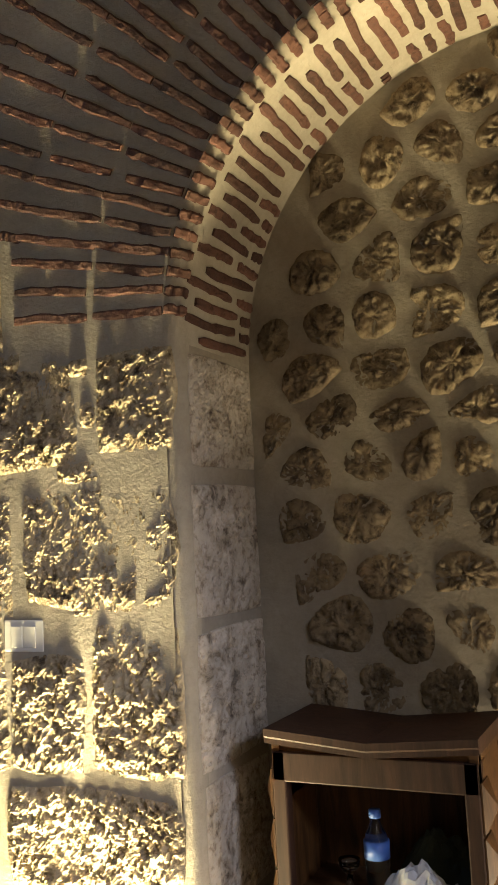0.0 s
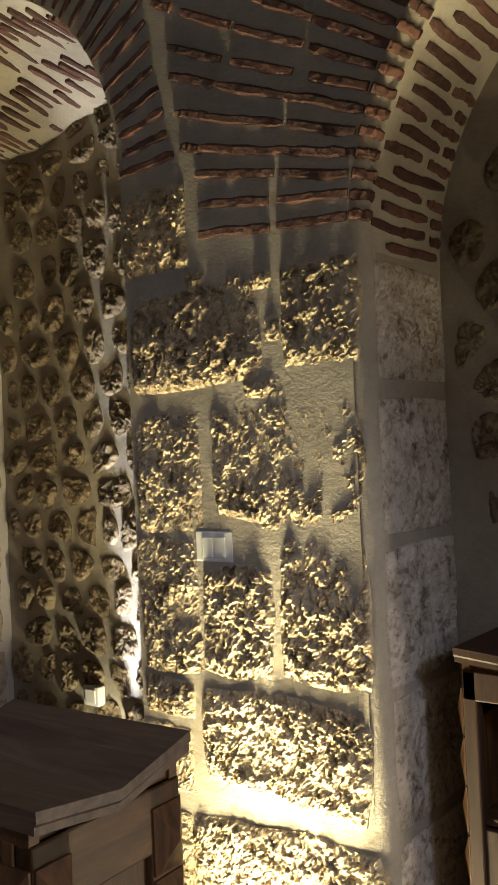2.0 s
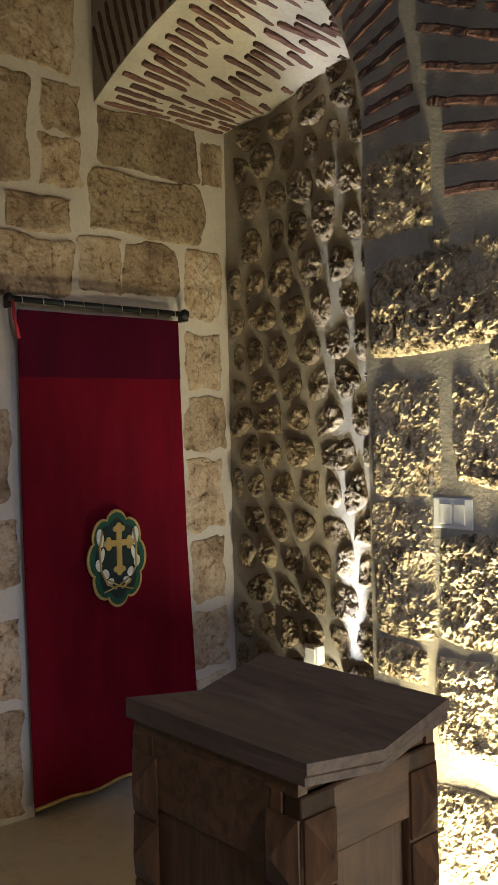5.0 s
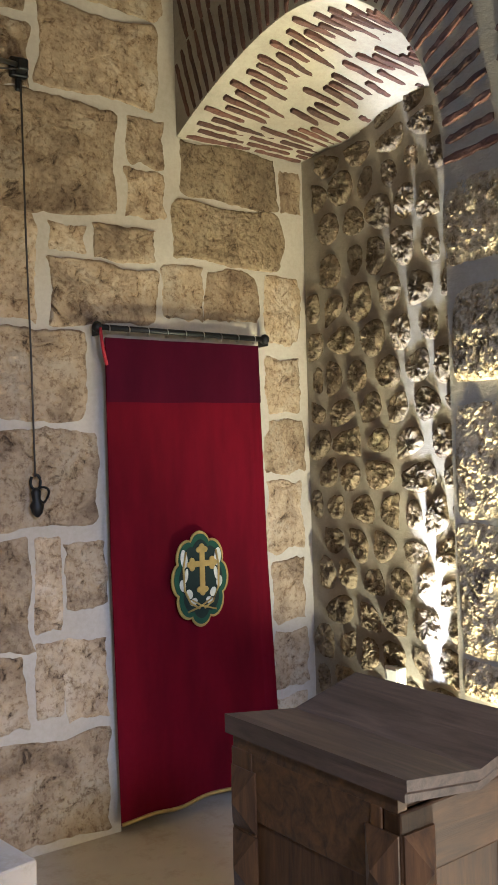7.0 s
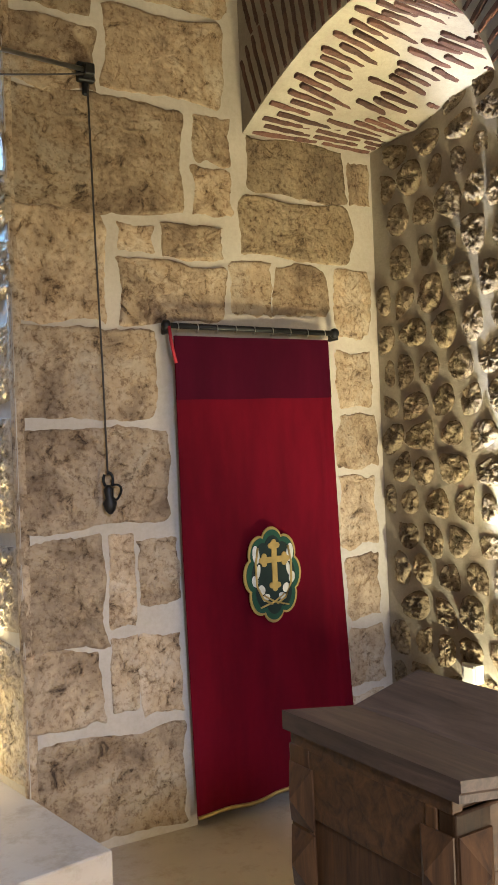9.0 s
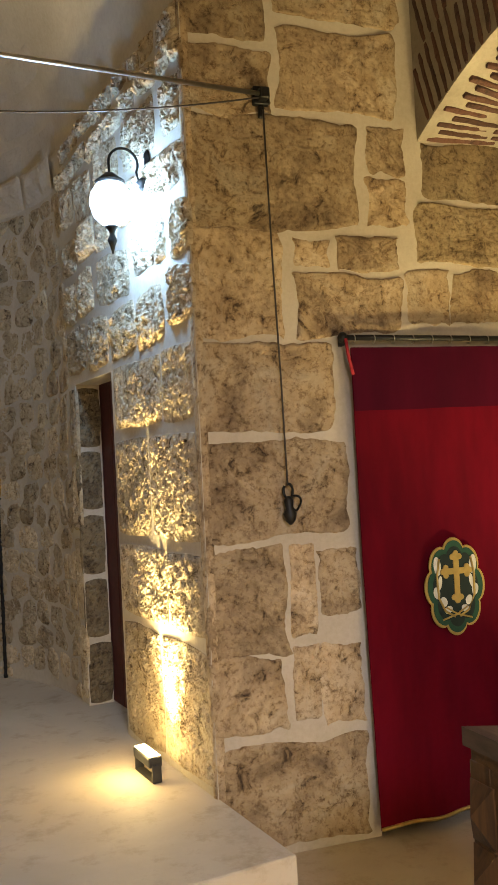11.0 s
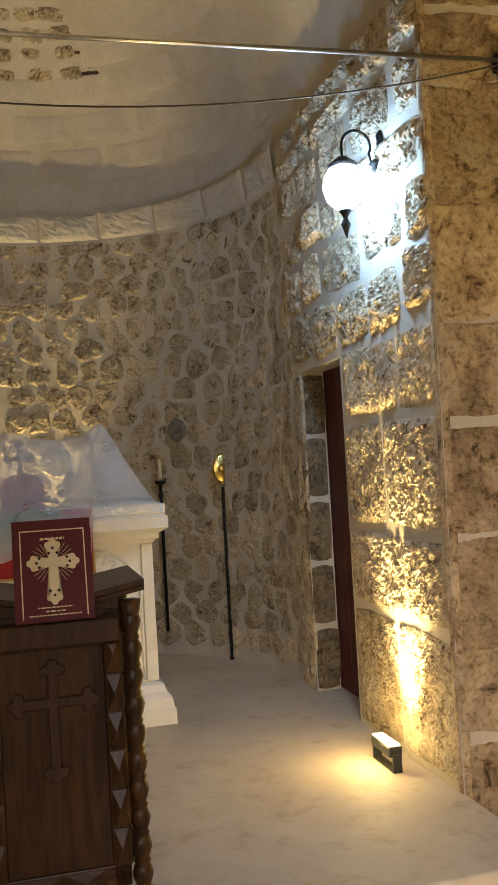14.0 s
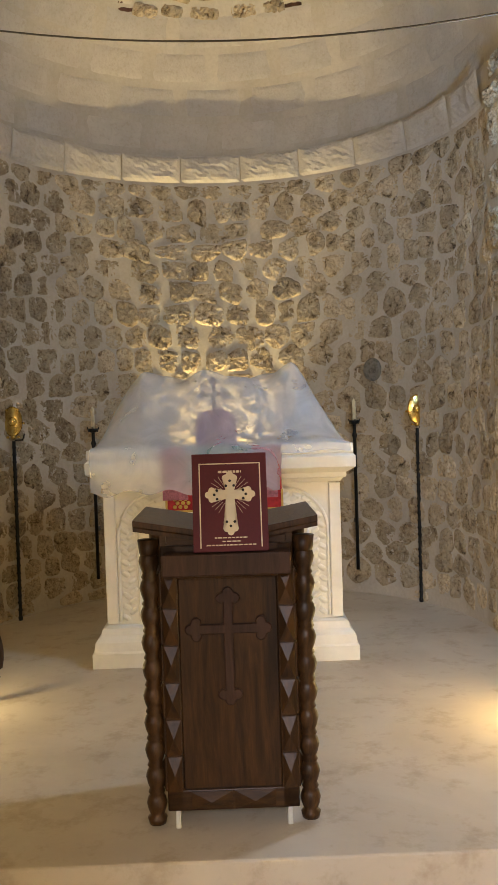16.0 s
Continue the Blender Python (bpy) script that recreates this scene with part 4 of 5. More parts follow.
# clear plastic sheet draped over the things on the altar
def drape():
    nx, ny = 76, 46
    verts, faces = [], []
    for j in range(ny + 1):
        for i in range(nx + 1):
            s, t = i / nx * 2 - 1, j / ny
            x = s * 0.66
            y = -0.085 + t * 0.80
            ridge = math.exp(-((t - 0.55) / 0.34) ** 4)
            tent = np.interp(abs(s), [0, 0.12, 0.3, 0.62, 0.72, 0.95, 1.0], [0.385, 0.375, 0.36, 0.40, 0.33, 0.05, 0.0]) * (1.0 if s < 0 else np.interp(s, [0, 0.6, 1], [1, 1.0, 0.9]))
            z = 1.14 + tent * ridge
            fold = 0.012 * math.sin(9 * s + 5 * t) + 0.009 * math.sin(17 * s - 7 * t + 1) + 0.02 * WAVY[int(200 + 90 * s) % 512, int(150 + 120 * t) % 512]
            z += fold * (0.4 + ridge)
            if t < 0.10:
                front_drop = (0.10 - t) / 0.10
                dz = 0.24 if s < 0.45 else 0.05
                z = z - front_drop * dz * (0.95 + 0.05 * math.sin(20 * s))
                y = -0.075 - 0.012 * front_drop - 0.006 * math.sin(14 * s) * front_drop
            verts.append((x, y, max(z, 0.80)))
    r = nx + 1
    for j in range(ny):
        for i in range(nx):
            a = j * r + i
            faces.append((a, a + 1, a + r + 1, a + r))
    return mesh("plastic_sheet", verts, faces, VEIL, True)


sheet = tagged(new("plastic_sheet", drape()), "translucent white plastic sheet draped over the altar top", "plastic sheet")
sheet.matrix_basis = altm
# what stands under the sheet
ac = tagged(empty("altar_cross", altm @ pose(-0.03, 0.36, 1.127)), "small standing altar cross under the plastic sheet", "cross")
part("foot", lathe("foot", [(0.055, 0), (0.05, 0.015), (0.015, 0.03), (0.012, 0.12)], TARNISHED, 16), ac)
part("cross", outline("cross", cross_loop(0.15, 0.25, 0.16, 0.024, 0.02), 0.012, TARNISHED, 0.002), ac, "", pose(0, 0, 0.115))
tab = tagged(empty("tabernacle", altm @ pose(-0.02, 0.30, 1.127)), "round-topped dark box under the plastic sheet", "tabernacle")
part("body", outline("body", [(-0.11, 0), (0.11, 0), (0.11, 0.12)] + [(0.11 * math.cos(a), 0.12 + 0.075 * math.sin(a)) for a in np.linspace(0.2, 2.94, 10)] + [(-0.11, 0.12)], 0.12, PURPLECLOTH, 0.004), tab)
for sx, hh in ((-0.42, 0.36), (-0.3, 0.22), (0.36, 0.38), (0.22, 0.2)):
    cs = tagged(empty("candlestick", altm @ pose(sx, 0.36, 1.127)), "slim grey candlestick under the plastic sheet", "candlestick", "candlesticks on the altar")
    part("stem", lathe("stem", [(0.045, 0), (0.04, 0.012), (0.012, 0.025), (0.01, hh * 0.5), (0.018, hh * 0.53), (0.009, hh * 0.56), (0.009, hh * 0.9), (0.024, hh * 0.93), (0.026, hh)], STEEL, 14), cs)

# processional fans and tall candle stands behind the altar


def fan_pole(u, v):
    m = pose(*ap(u, v, PLATFORM), 0, 0, 99.5)
    t = tagged(empty("processional_fan", m), "black pole topped by a round brass disc with bells", "processional fan", "poles against the apse wall")
    prof = [(0.013, 0.0)]
    for k in range(24):
        prof += [(0.016, 0.02 + k * 0.048), (0.011, 0.03 + k * 0.048), (0.011, 0.06 + k * 0.048)]
    part("pole", lathe("pole", prof, IRON, 10), t)
    part("disc", lathe("disc", [(0.002, -0.006), (0.075, -0.004), (0.085, 0.0), (0.075, 0.004), (0.002, 0.008)], BRASS, 28), t, "round brass disc", pose(0, -0.01, 1.29, 90) @ Matrix.Diagonal((0.75, 1.15, 1, 1)))
    part("boss", lathe("boss", [(0.03, 0), (0.024, 0.012), (0.01, 0.018)], BRASS, 16), t, "", pose(0, -0.014, 1.29, 90))
    part("neck", lathe("neck", [(0.012, 0), (0.02, 0.015), (0.01, 0.04)], BRASS, 12), t, "", pose(0, 0, 1.175))
    bell = lathe("bell", [(0.003, 0.016), (0.009, 0.01), (0.011, 0.0)], BRASS, 10)
    for a in range(6):
        part("bell", bell, t, "", pose(0.07 * math.cos(a * 1.05), -0.012, 1.29 + 0.1 * math.sin(a * 1.05) - 0.02))
    part("arm", tube("arm", [(0.01, -0.01, 1.17), (0.06, -0.015, 1.17), (0.075, -0.015, 1.21)], 0.005, IRON, 8), t)
    return t


fan_pole(1.33, 1.30)
fan_pole(1.20, -1.34)


def candle_stand(u, v):
    m = pose(*ap(u, v, PLATFORM), 0, 0, 99.5)
    t = tagged(empty("candle_stand", m), "tall black iron wall torch with an ivory candle", "candle holder", "candle holders on the apse wall")
    part("stem", lathe("stem", [(0.012, 0.17), (0.012, 1.1), (0.02, 1.12), (0.012, 1.14), (0.012, 1.2)], IRON, 10), t)
    part("bracket", box("bracket", (-0.012, 0, 0.5), (0.012, 0.16, 0.53), IRON, 0.002), t)
    part("drip_pan", lathe("drip_pan", [(0.012, 1.195), (0.032, 1.205), (0.036, 1.225), (0.03, 1.222)], IRON, 18), t)
    for k in range(4):
        a = k * math.pi / 2
        part("prong", tube("prong", [(0.03 * math.cos(a), 0.03 * math.sin(a), 1.2), (0.04 * math.cos(a), 0.04 * math.sin(a), 1.235)], 0.004, IRON, 6), t)
    part("candle", lathe("candle", [(0.014, 1.22), (0.013, 1.36), (0.008, 1.368), (0.002, 1.378)], WAX, 14), t)
    return t


candle_stand(1.68, 0.93)
candle_stand(1.66, -0.90)

# ---- doorway curtain ---------------------------------------------------
curm = side_frame((EAST + 0.05, 0, 0), (0, 1, 0), (1, 0, 0))
curtain = tagged(empty("curtain", curm), "crimson velvet door curtain with gold hem and embroidered emblem", "curtain")


def cloth():
    nx, nz = 90, 60
    verts, faces = [], []
    for k in range(nz + 1):
        f = k / nz
        for i in range(nx + 1):
            s = i / nx
            left = np.interp(f, [0, 0.55, 1], [1.985, 1.965, 1.965])
            right = np.interp(f, [0, 0.5, 1], [2.80, 2.75, 2.725])
            x = left + (right - left) * s
            foot = 0.045 + 0.035 * s + 0.008 * math.sin(14 * s)
            z = foot + (2.025 - foot) * f
            deep = 0.008 * (1 - 0.5 * f)
            y = -0.004 - deep * (math.sin(11 * s + 0.5) + 0.6 * math.sin(23 * s + 2 * f) + 0.5 * math.sin(5 * s + 3 * f)) - 0.012 * (s > 0.93) * (1 - f)
            verts.append((x, y, z))
    r = nx + 1
    for k in range(nz):
        for i in range(nx):
            a = k * r + i
            faces.append((a, a + 1, a + r + 1, a + r))
    return verts, faces, r


cv, cf, cr = cloth()
n = len(cv)
allv = cv + [(x, y + 0.006, z) for x, y, z in cv]
part("cloth", mesh("cloth", allv, cf + [tuple(i + n for i in f[::-1]) for f in cf], VELVET, True), curtain)
top = [(i, k) for k in range(52, 61) for i in range(91)]
band_v = [(cv[k * cr + i][0], cv[k * cr + i][1] - 0.005, cv[k * cr + i][2]) for i, k in top]
band_f = [(a, a + 1, a + cr + 1, a + cr) for k in range(8) for a in range(k * cr, k * cr + 90)]
part("top_band", mesh("top_band", band_v, band_f, VELVETDARK, True), curtain, "doubled darker crimson top band")
hem = [(x, y - 0.003, z + 0.006) for x, y, z in cv[:cr]]
part("gold_hem", tube("gold_hem", hem, 0.008, GOLD, 6), curtain, "narrow gold braid hem")
# emblem: lobed felt badge
EMX, EMZ = 2.375, 1.008


def lobed(sx, sz):
    out = []
    for i in range(96):
        a = 2 * math.pi * i / 96
        rr = 0.86 + 0.13 * abs(math.cos(4 * a)) ** 0.7
        out.append((sx * rr * math.cos(a), sz * rr * math.sin(a)))
    return out


emb = part("emblem", outline("emblem", lobed(0.145, 0.208), 0.006, GOLD, 0.002), curtain, "lobed green emblem with gold rim, cross and plants", pose(EMX, -0.0225, EMZ))
part("field", outline("field", lobed(0.132, 0.195), 0.003, GREEN), emb, "dark green felt", pose(0, -0.006, 0))
part("inner_field", outline("inner_field", lobed(0.108, 0.17), 0.002, DARKGREEN), emb, "", pose(0, -0.009, 0))
part("gold_cross", outline("gold_cross", cross_loop(0.13, 0.2, 0.125, 0.026, 0.026), 0.004, GOLD, 0.001), emb, "", pose(0.005, -0.011, -0.06))
for s in (-1, 1):
    part("branch", tube("branch", [(s * 0.012, -0.013, -0.125), (s * 0.055, -0.013, -0.10), (s * 0.085, -0.013, -0.04), (s * 0.088, -0.013, 0.05), (s * 0.075, -0.013, 0.12)], 0.005, GOLD, 6), emb)
    part("branch", tube("branch", [(-s * 0.07, -0.013, -0.135), (0, -0.013, -0.115), (s * 0.05, -0.013, -0.085)], 0.004, GOLD, 6), emb)
    for x, z, w, h, a in ((0.085, 0.09, 0.034, 0.08, 5), (0.06, -0.06, 0.032, 0.042, 20), (0.092, -0.02, 0.03, 0.05, 10), (0.04, -0.095, 0.04, 0.03, 30), (0.075, 0.02, 0.02, 0.06, -10)):
        part("leaf", stone_mesh(w, h, 0.006, 0.005, 0.002, 0, SILVER, 0.0, 0.002, "leaf", 0.0), emb, "", pose(s * x, -0.011, z, 0, s * a, 0))

rod = tagged(empty("curtain_rod", curm), "black iron curtain rod with ball ends over the doorway", "curtain rod")
part("rod", tube("rod", [(1.935, -0.01, 2.066), (2.35, -0.01, 2.062), (2.755, -0.01, 2.056)], 0.012, IRON, 10), rod)
for x, z in ((1.93, 2.066), (2.76, 2.056)):
    part("finial", lathe("finial", [(0.006, -0.02), (0.02, -0.012), (0.024, 0), (0.02, 0.012), (0.006, 0.02)], IRON, 14), rod, "", pose(x, -0.01, z, 0, 90, 0))
    part("bracket", box("bracket", (x + 0.006, -0.012, z - 0.03), (x + 0.02, 0.055, z + 0.005), IRON, 0.002), rod)
for k in range(9):
    x = 1.98 + 0.09 * k
    part("ring", tube("ring", [(x, -0.01 + 0.016 * math.cos(a), 2.063 - 0.012 * (x - 2.2) - 0.006 + 0.018 * math.sin(a)) for a in np.linspace(0, 2 * math.pi, 12)], 0.0022, STEEL, 5), rod)
part("tie", tube("tie", [(1.935, -0.03, 2.06), (1.94, -0.035, 1.99), (1.96, -0.03, 1.91)], 0.007, REDCLOTH, 8), rod, "red ribbon end")

# ---- wall lamp, floodlights, rods and wires ---------------------------------
lm = side_frame(ap(-1.03, R - 0.005, 2.90), (ap(0, 0) - ap(1, 0)), (ap(0, 0) - ap(0, 1)))
wl = tagged(empty("wall_lamp", lm), "black wrought-iron wall lamp with a glowing white globe", "wall lamp")
part("back_plate", stone_mesh(0.06, 0.15, 0.008, 0.02, 0.004, 0.002, IRON, 0.0, 0.004, "back_plate", 0.0), wl, "pierced leaf-shaped iron plate")
part("bracket", tube("bracket", [(0, -0.01, -0.09), (0.0, -0.045, -0.09)] + [(0, -0.115 + 0.066 * math.cos(a), -0.005 + 0.066 * math.sin(a)) for a in np.linspace(-0.5, math.pi, 18)] + [(0, -0.18, -0.06)], 0.006, IRON, 10), wl)
part("bracket_bead", lathe("bracket_bead", [(0.005, -0.12), (0.018, -0.105), (0.012, -0.09), (0.03, -0.08), (0.008, -0.06)], IRON, 14), wl, "", pose(0, -0.03, 0))
part("cap", lathe("cap", [(0.006, 0.03), (0.02, 0.025), (0.045, 0.005), (0.065, -0.01)], IRON, 20), wl, "", pose(0, -0.18, -0.08))
part("globe", lathe("globe", [(0.02, 0.10), (0.06, 0.085), (0.085, 0.045), (0.09, 0.0), (0.075, -0.05), (0.04, -0.085), (0.012, -0.095)], GLOW, 24), wl, "glowing white glass globe", pose(0, -0.18, -0.19)).visible_shadow = False
part("finial", lathe("finial", [(0.03, 0), (0.014, -0.02), (0.01, -0.035), (0.022, -0.06), (0.012, -0.085), (0.003, -0.12)], IRON, 14), wl, "", pose(0, -0.18, -0.285))


def floodlight(m, label, wide=0.15):
    t = tagged(empty("floodlight", m), label, "floodlight", "floor floodlights")
    part("housing", box("housing", (-wide / 2, -0.03, 0.06), (wide / 2, 0.03, 0.105), BLACK, 0.008), t)
    part("lens", box("lens", (-wide / 2 + 0.008, -0.024, 0.1055), (wide / 2 - 0.008, 0.024, 0.109), GLOWWARM, 0.001), t, "glowing warm lens").visible_shadow = False
    for s in (-1, 1):
        part("foot", box("foot", (s * (wide / 2 + 0.006) - 0.006, -0.02, 0), (s * (wide / 2 + 0.006) + 0.006, 0.02, 0.075), BLACK, 0.003), t)
    part("base", box("base", (-wide / 2 - 0.012, -0.02, 0), (wide / 2 + 0.012, 0.02, 0.008), BLACK, 0.002), t)
    return t


floodlight(pose(*ap(-1.0, 1.42, PLATFORM), 0, 0, 9.5), "small black floodlight glowing warm on the platform", 0.2)
floodlight(pose(-1.16, 2.17, 0.0), "small black floodlight glowing warm at the pier's foot", 0.24)

# tie rod across the apse mouth, held by an iron hook in the wall
hk = tagged(empty("tie_rod", pose(EAST, 1.645, 3.06)), "steel tie rod across the apse mouth on an iron bracket", "tie rod")
part("bracket", boxes("bracket", [((0, -0.035, -0.03), (0.03, 0.035, 0.045)), ((0.02, -0.02, -0.02), (0.075, 0.02, 0.025)), ((0.0, -0.012, -0.08), (0.02, 0.012, -0.03))], IRON, 0.004), hk)
part("rod", tube("rod", [(0.055, 0.0, 0.0), (0.09, -2.0, 0.12), (0.12, -3.9, 0.2)], 0.0095, STEEL, 12), hk, "long bright steel rod")
cable = tagged(empty("hanging_cable", pose(EAST + 0.02, 1.64, 0)), "thin dark cable hanging on the wall with an iron weight", "cable")
part("cable", tube("cable", [(0.03, 0.0, 3.0), (0.02, 0.01, 2.4), (0.018, 0.02, 1.9), (0.018, 0.024, 1.47)], 0.004, WIRE, 6), cable)
part("hook", tube("hook", [(0.02, 0.024 + 0.02 * math.sin(a), 1.45 + 0.03 * math.cos(a)) for a in np.linspace(0, 5.5, 12)], 0.006, IRON, 6), cable)
part("weight", lathe("weight", [(0.008, 0.1), (0.02, 0.085), (0.016, 0.05), (0.028, 0.03), (0.02, 0.0), (0.006, -0.015)], IRON, 10), cable, "rough iron hanging weight", pose(0.03, 0.025, 1.33, 4, 3, 0))
part("coil", tube("coil", [(0.03 + 0.012 * math.sin(2 * a), 0.05 + 0.022 * math.cos(a), 1.40 + 0.03 * math.sin(a)) for a in np.linspace(0, 9, 26)], 0.005, IRON, 6), cable)
wires = tagged(empty("wire", pose(EAST + 0.05, 1.64, 3.05)), "thin dark wire sagging across the apse mouth", "wire")
part("strand", tube("strand", [(0.0, -3.6 * t, -0.25 * 4 * t * (1 - t) + 0.25 * t) for t in np.linspace(0, 1, 24)], 0.0035, WIRE, 6), wires)

# socket plate on the pier
sk = tagged(empty("wall_socket", side_frame((-1.352, NORTH + 0.003, 1.30), (1, 0, 0), (0, -1, 0))), "grey plastic double socket plate on the pier", "socket plate")
part("plate", box("plate", (-0.066, -0.006, -0.042), (0.066, 0.012, 0.042), PLASTIC, 0.004), sk)
for s in (-1, 1):
    part("insert", box("insert", (s * 0.022 - 0.019, -0.0085, -0.03), (s * 0.022 + 0.019, -0.005, 0.026), PLASTIC, 0.002), sk)
sk2 = tagged(empty("wall_socket", side_frame((-2.62, BACK1 - 0.012, 0.58), (1, 0, 0), (0, -1, 0))), "grey plastic socket plate on the recess wall", "socket plate")
part("plate", box("plate", (-0.045, -0.03, -0.04), (0.045, 0.012, 0.04), PLASTIC, 0.004), sk2)
part("insert", box("insert", (-0.03, -0.034, -0.028), (0.03, -0.029, 0.028), PLASTIC, 0.002), sk2)

# things on the niche lectern's shelf
SH = 0.68
bt = tagged(empty("water_bottle", pose(-0.485, 2.56, SH)), "small clear water bottle with a blue label on the shelf", "bottle")
part("bottle", lathe("bottle", [(0.028, 0.0), (0.03, 0.01), (0.027, 0.03), (0.03, 0.04), (0.027, 0.055), (0.03, 0.07), (0.03, 0.115), (0.026, 0.135), (0.012, 0.165), (0.012, 0.18)], GLASS, 20), bt)
part("label", lathe("label", [(0.0306, 0.085), (0.0306, 0.125)], BLUE, 20), bt, "blue printed label")
part("cap", lathe("cap", [(0.014, 0.175), (0.014, 0.193)], BLUE, 16), bt, "blue cap")
gl = tagged(empty("small_glass", pose(-0.545, 2.53, SH)), "small stemmed glass on the shelf", "glass")
part("bowl", lathe("bowl", [(0.006, 0.05), (0.016, 0.058), (0.024, 0.07), (0.026, 0.085), (0.0245, 0.085), (0.022, 0.072), (0.012, 0.06)], GLASS, 20), gl)
part("stem", lathe("stem", [(0.024, 0), (0.022, 0.004), (0.007, 0.012), (0.01, 0.028), (0.006, 0.05)], GLASS, 16), gl)


def heap(name, w, d, h, mat, seed):
    r = np.random.default_rng(seed)
    nx, ny = 26, 18
    verts, faces = [], []
    for j in range(ny + 1):
        for i in range(nx + 1):
            s, t = i / nx * 2 - 1, j / ny * 2 - 1
            q = max(0.0, 1 - (s * s + t * t) ** 0.8)
            z = h * q ** 0.6 * (0.8 + 0.35 * WAVY[int(seed * 37 + 60 * s) % 512, int(seed * 11 + 60 * t) % 512]) + 0.03 * q * ROUGH[int(seed * 7 + 80 * s) % 512, int(80 * t) % 512]
            verts.append((s * w / 2, t * d / 2, max(0.001, z)))
    rr = nx + 1
    for j in range(ny):
        for i in range(nx):
            a = j * rr + i
            faces.append((a, a + 1, a + rr + 1, a + rr))
    return mesh(name, verts, faces, mat)


tagged(new("plastic_bag", heap("plastic_bag", 0.26, 0.12, 0.075, WHITECLOTH, 3)), "crumpled white plastic bag on the shelf", "bag").matrix_basis = pose(-0.355, 2.545, SH, 0, 0, -8)
tagged(new("dark_bag", heap("dark_bag", 0.24, 0.1, 0.17, DARKCLOTH, 5)), "dark green crumpled bag on the shelf", "bag").matrix_basis = pose(-0.35, 2.65, SH)
pb = tagged(empty("paper_box", pose(-0.262, 2.51, SH, 0, 0, 5)), "small white paper box on the shelf", "box")
part("box", box("box", (-0.028, -0.015, 0), (0.028, 0.015, 0.055), PAPER, 0.002), pb)
part("flap", box("flap", (-0.028, -0.017, 0.053), (0.028, 0.002, 0.0575), PAPER, 0.001), pb)

# ---- stones and bricks -------------------------------------------------
# pier front: big pitted blocks (x0, z0, x1, z1)
# the last three are added chips that shade the joints from the floodlight
PIERBLOCKS = [(-1.09, 1.75, -0.868, 2.02), (-1.65, 1.71, -1.17, 1.99), (-1.65, 2.05, -1.40, 2.3), (-1.35, 1.36, -0.868, 1.67), (-1.645, 1.34, -1.38, 1.68),
              (-1.14, 0.96, -0.868, 1.34), (-1.40, 0.96, -1.16, 1.255), (-1.64, 0.93, -1.42, 1.33), (-1.42, 0.65, -0.868, 0.93), (-1.645, 0.81, -1.46, 0.92),
              (-1.645, 0.60, -1.45, 0.79), (-1.46, 0.31, -0.868, 0.58), (-1.645, 0.02, -1.2, 0.28), (-1.18, 0.02, -0.868, 0.28), (-1.27, 1.985, -1.22, 2.02),
              (-1.185, 1.97, -1.125, 2.015), (-1.15, 1.83, -1.10, 1.90), (-1.645, 0.31, -1.48, 0.57), (-1.23, 1.683, -1.10, 1.742), (-1.42, 2.0, -1.35, 2.06), (-1.19, 1.345, -1.13, 1.375)]
lay(north, [((a + c) / 2, (z0 + z1) / 2, c - a, z1 - z0) for a, z0, c, z1 in PIERBLOCKS], 0.0055, 0.010, 0.012, 0.011, PIERSTONE, 0.72, 0.02)
# pier side: taller pitted blocks in courses
SIDE = [((z0 + z1) / 2, z1 - z0) for z0, z1 in ((1.70, 2.0), (1.33, 1.68), (0.97, 1.31), (0.62, 0.95), (0.30, 0.60), (0.02, 0.28))]
lay(jamb, [(NORTH + 0.222, z, 0.365, h - 0.01) for z, h in SIDE], 0.007, 0.008, 0.006, 0.010, WHITENED, 0.9, 0.008)

# east wall: (y0, z0, y1, z1)
EASTBLOCKS = [(1.72, 3.02, 2.27, 3.38), (1.33, 2.54, 2.06, 2.99), (1.33, 3.0, 1.7, 3.27), (1.33, 2.08, 1.7, 2.51), (1.76, 2.37, 1.92, 2.49), (1.96, 2.37, 2.23, 2.5),
              (1.77, 2.09, 2.24, 2.33), (1.33, 1.7, 1.89, 2.04), (1.33, 1.26, 1.94, 1.65), (1.33, 0.8, 1.65, 1.22), (1.67, 0.86, 1.77, 1.22), (1.8, 0.94, 1.965, 1.19),
              (1.33, 0.5, 1.62, 0.79), (1.67, 0.54, 1.77, 0.81), (1.79, 0.49, 1.965, 0.82), (1.33, 0.03, 1.97, 0.43)]
EASTMORE = [(2.12, 2.78, 2.29, 2.98), (2.11, 2.55, 2.29, 2.76), (2.36, 2.68, 2.89, 2.92), (2.34, 2.4, 2.92, 2.65), (2.92, 2.67, 3.03, 2.87), (2.27, 2.13, 2.47, 2.36),
            (2.49, 2.13, 2.77, 2.36), (2.81, 1.73, 3.0, 1.98), (2.80, 1.45, 3.01, 1.68), (2.80, 1.08, 3.0, 1.4), (2.82, 0.75, 3.0, 1.03), (2.81, 0.45, 3.0, 0.71),
            (2.82, 0.05, 3.0, 0.4), (2.82, 2.06, 3.0, 2.36), (1.72, 3.42, 2.3, 3.8), (1.33, 3.32, 1.68, 3.8)]
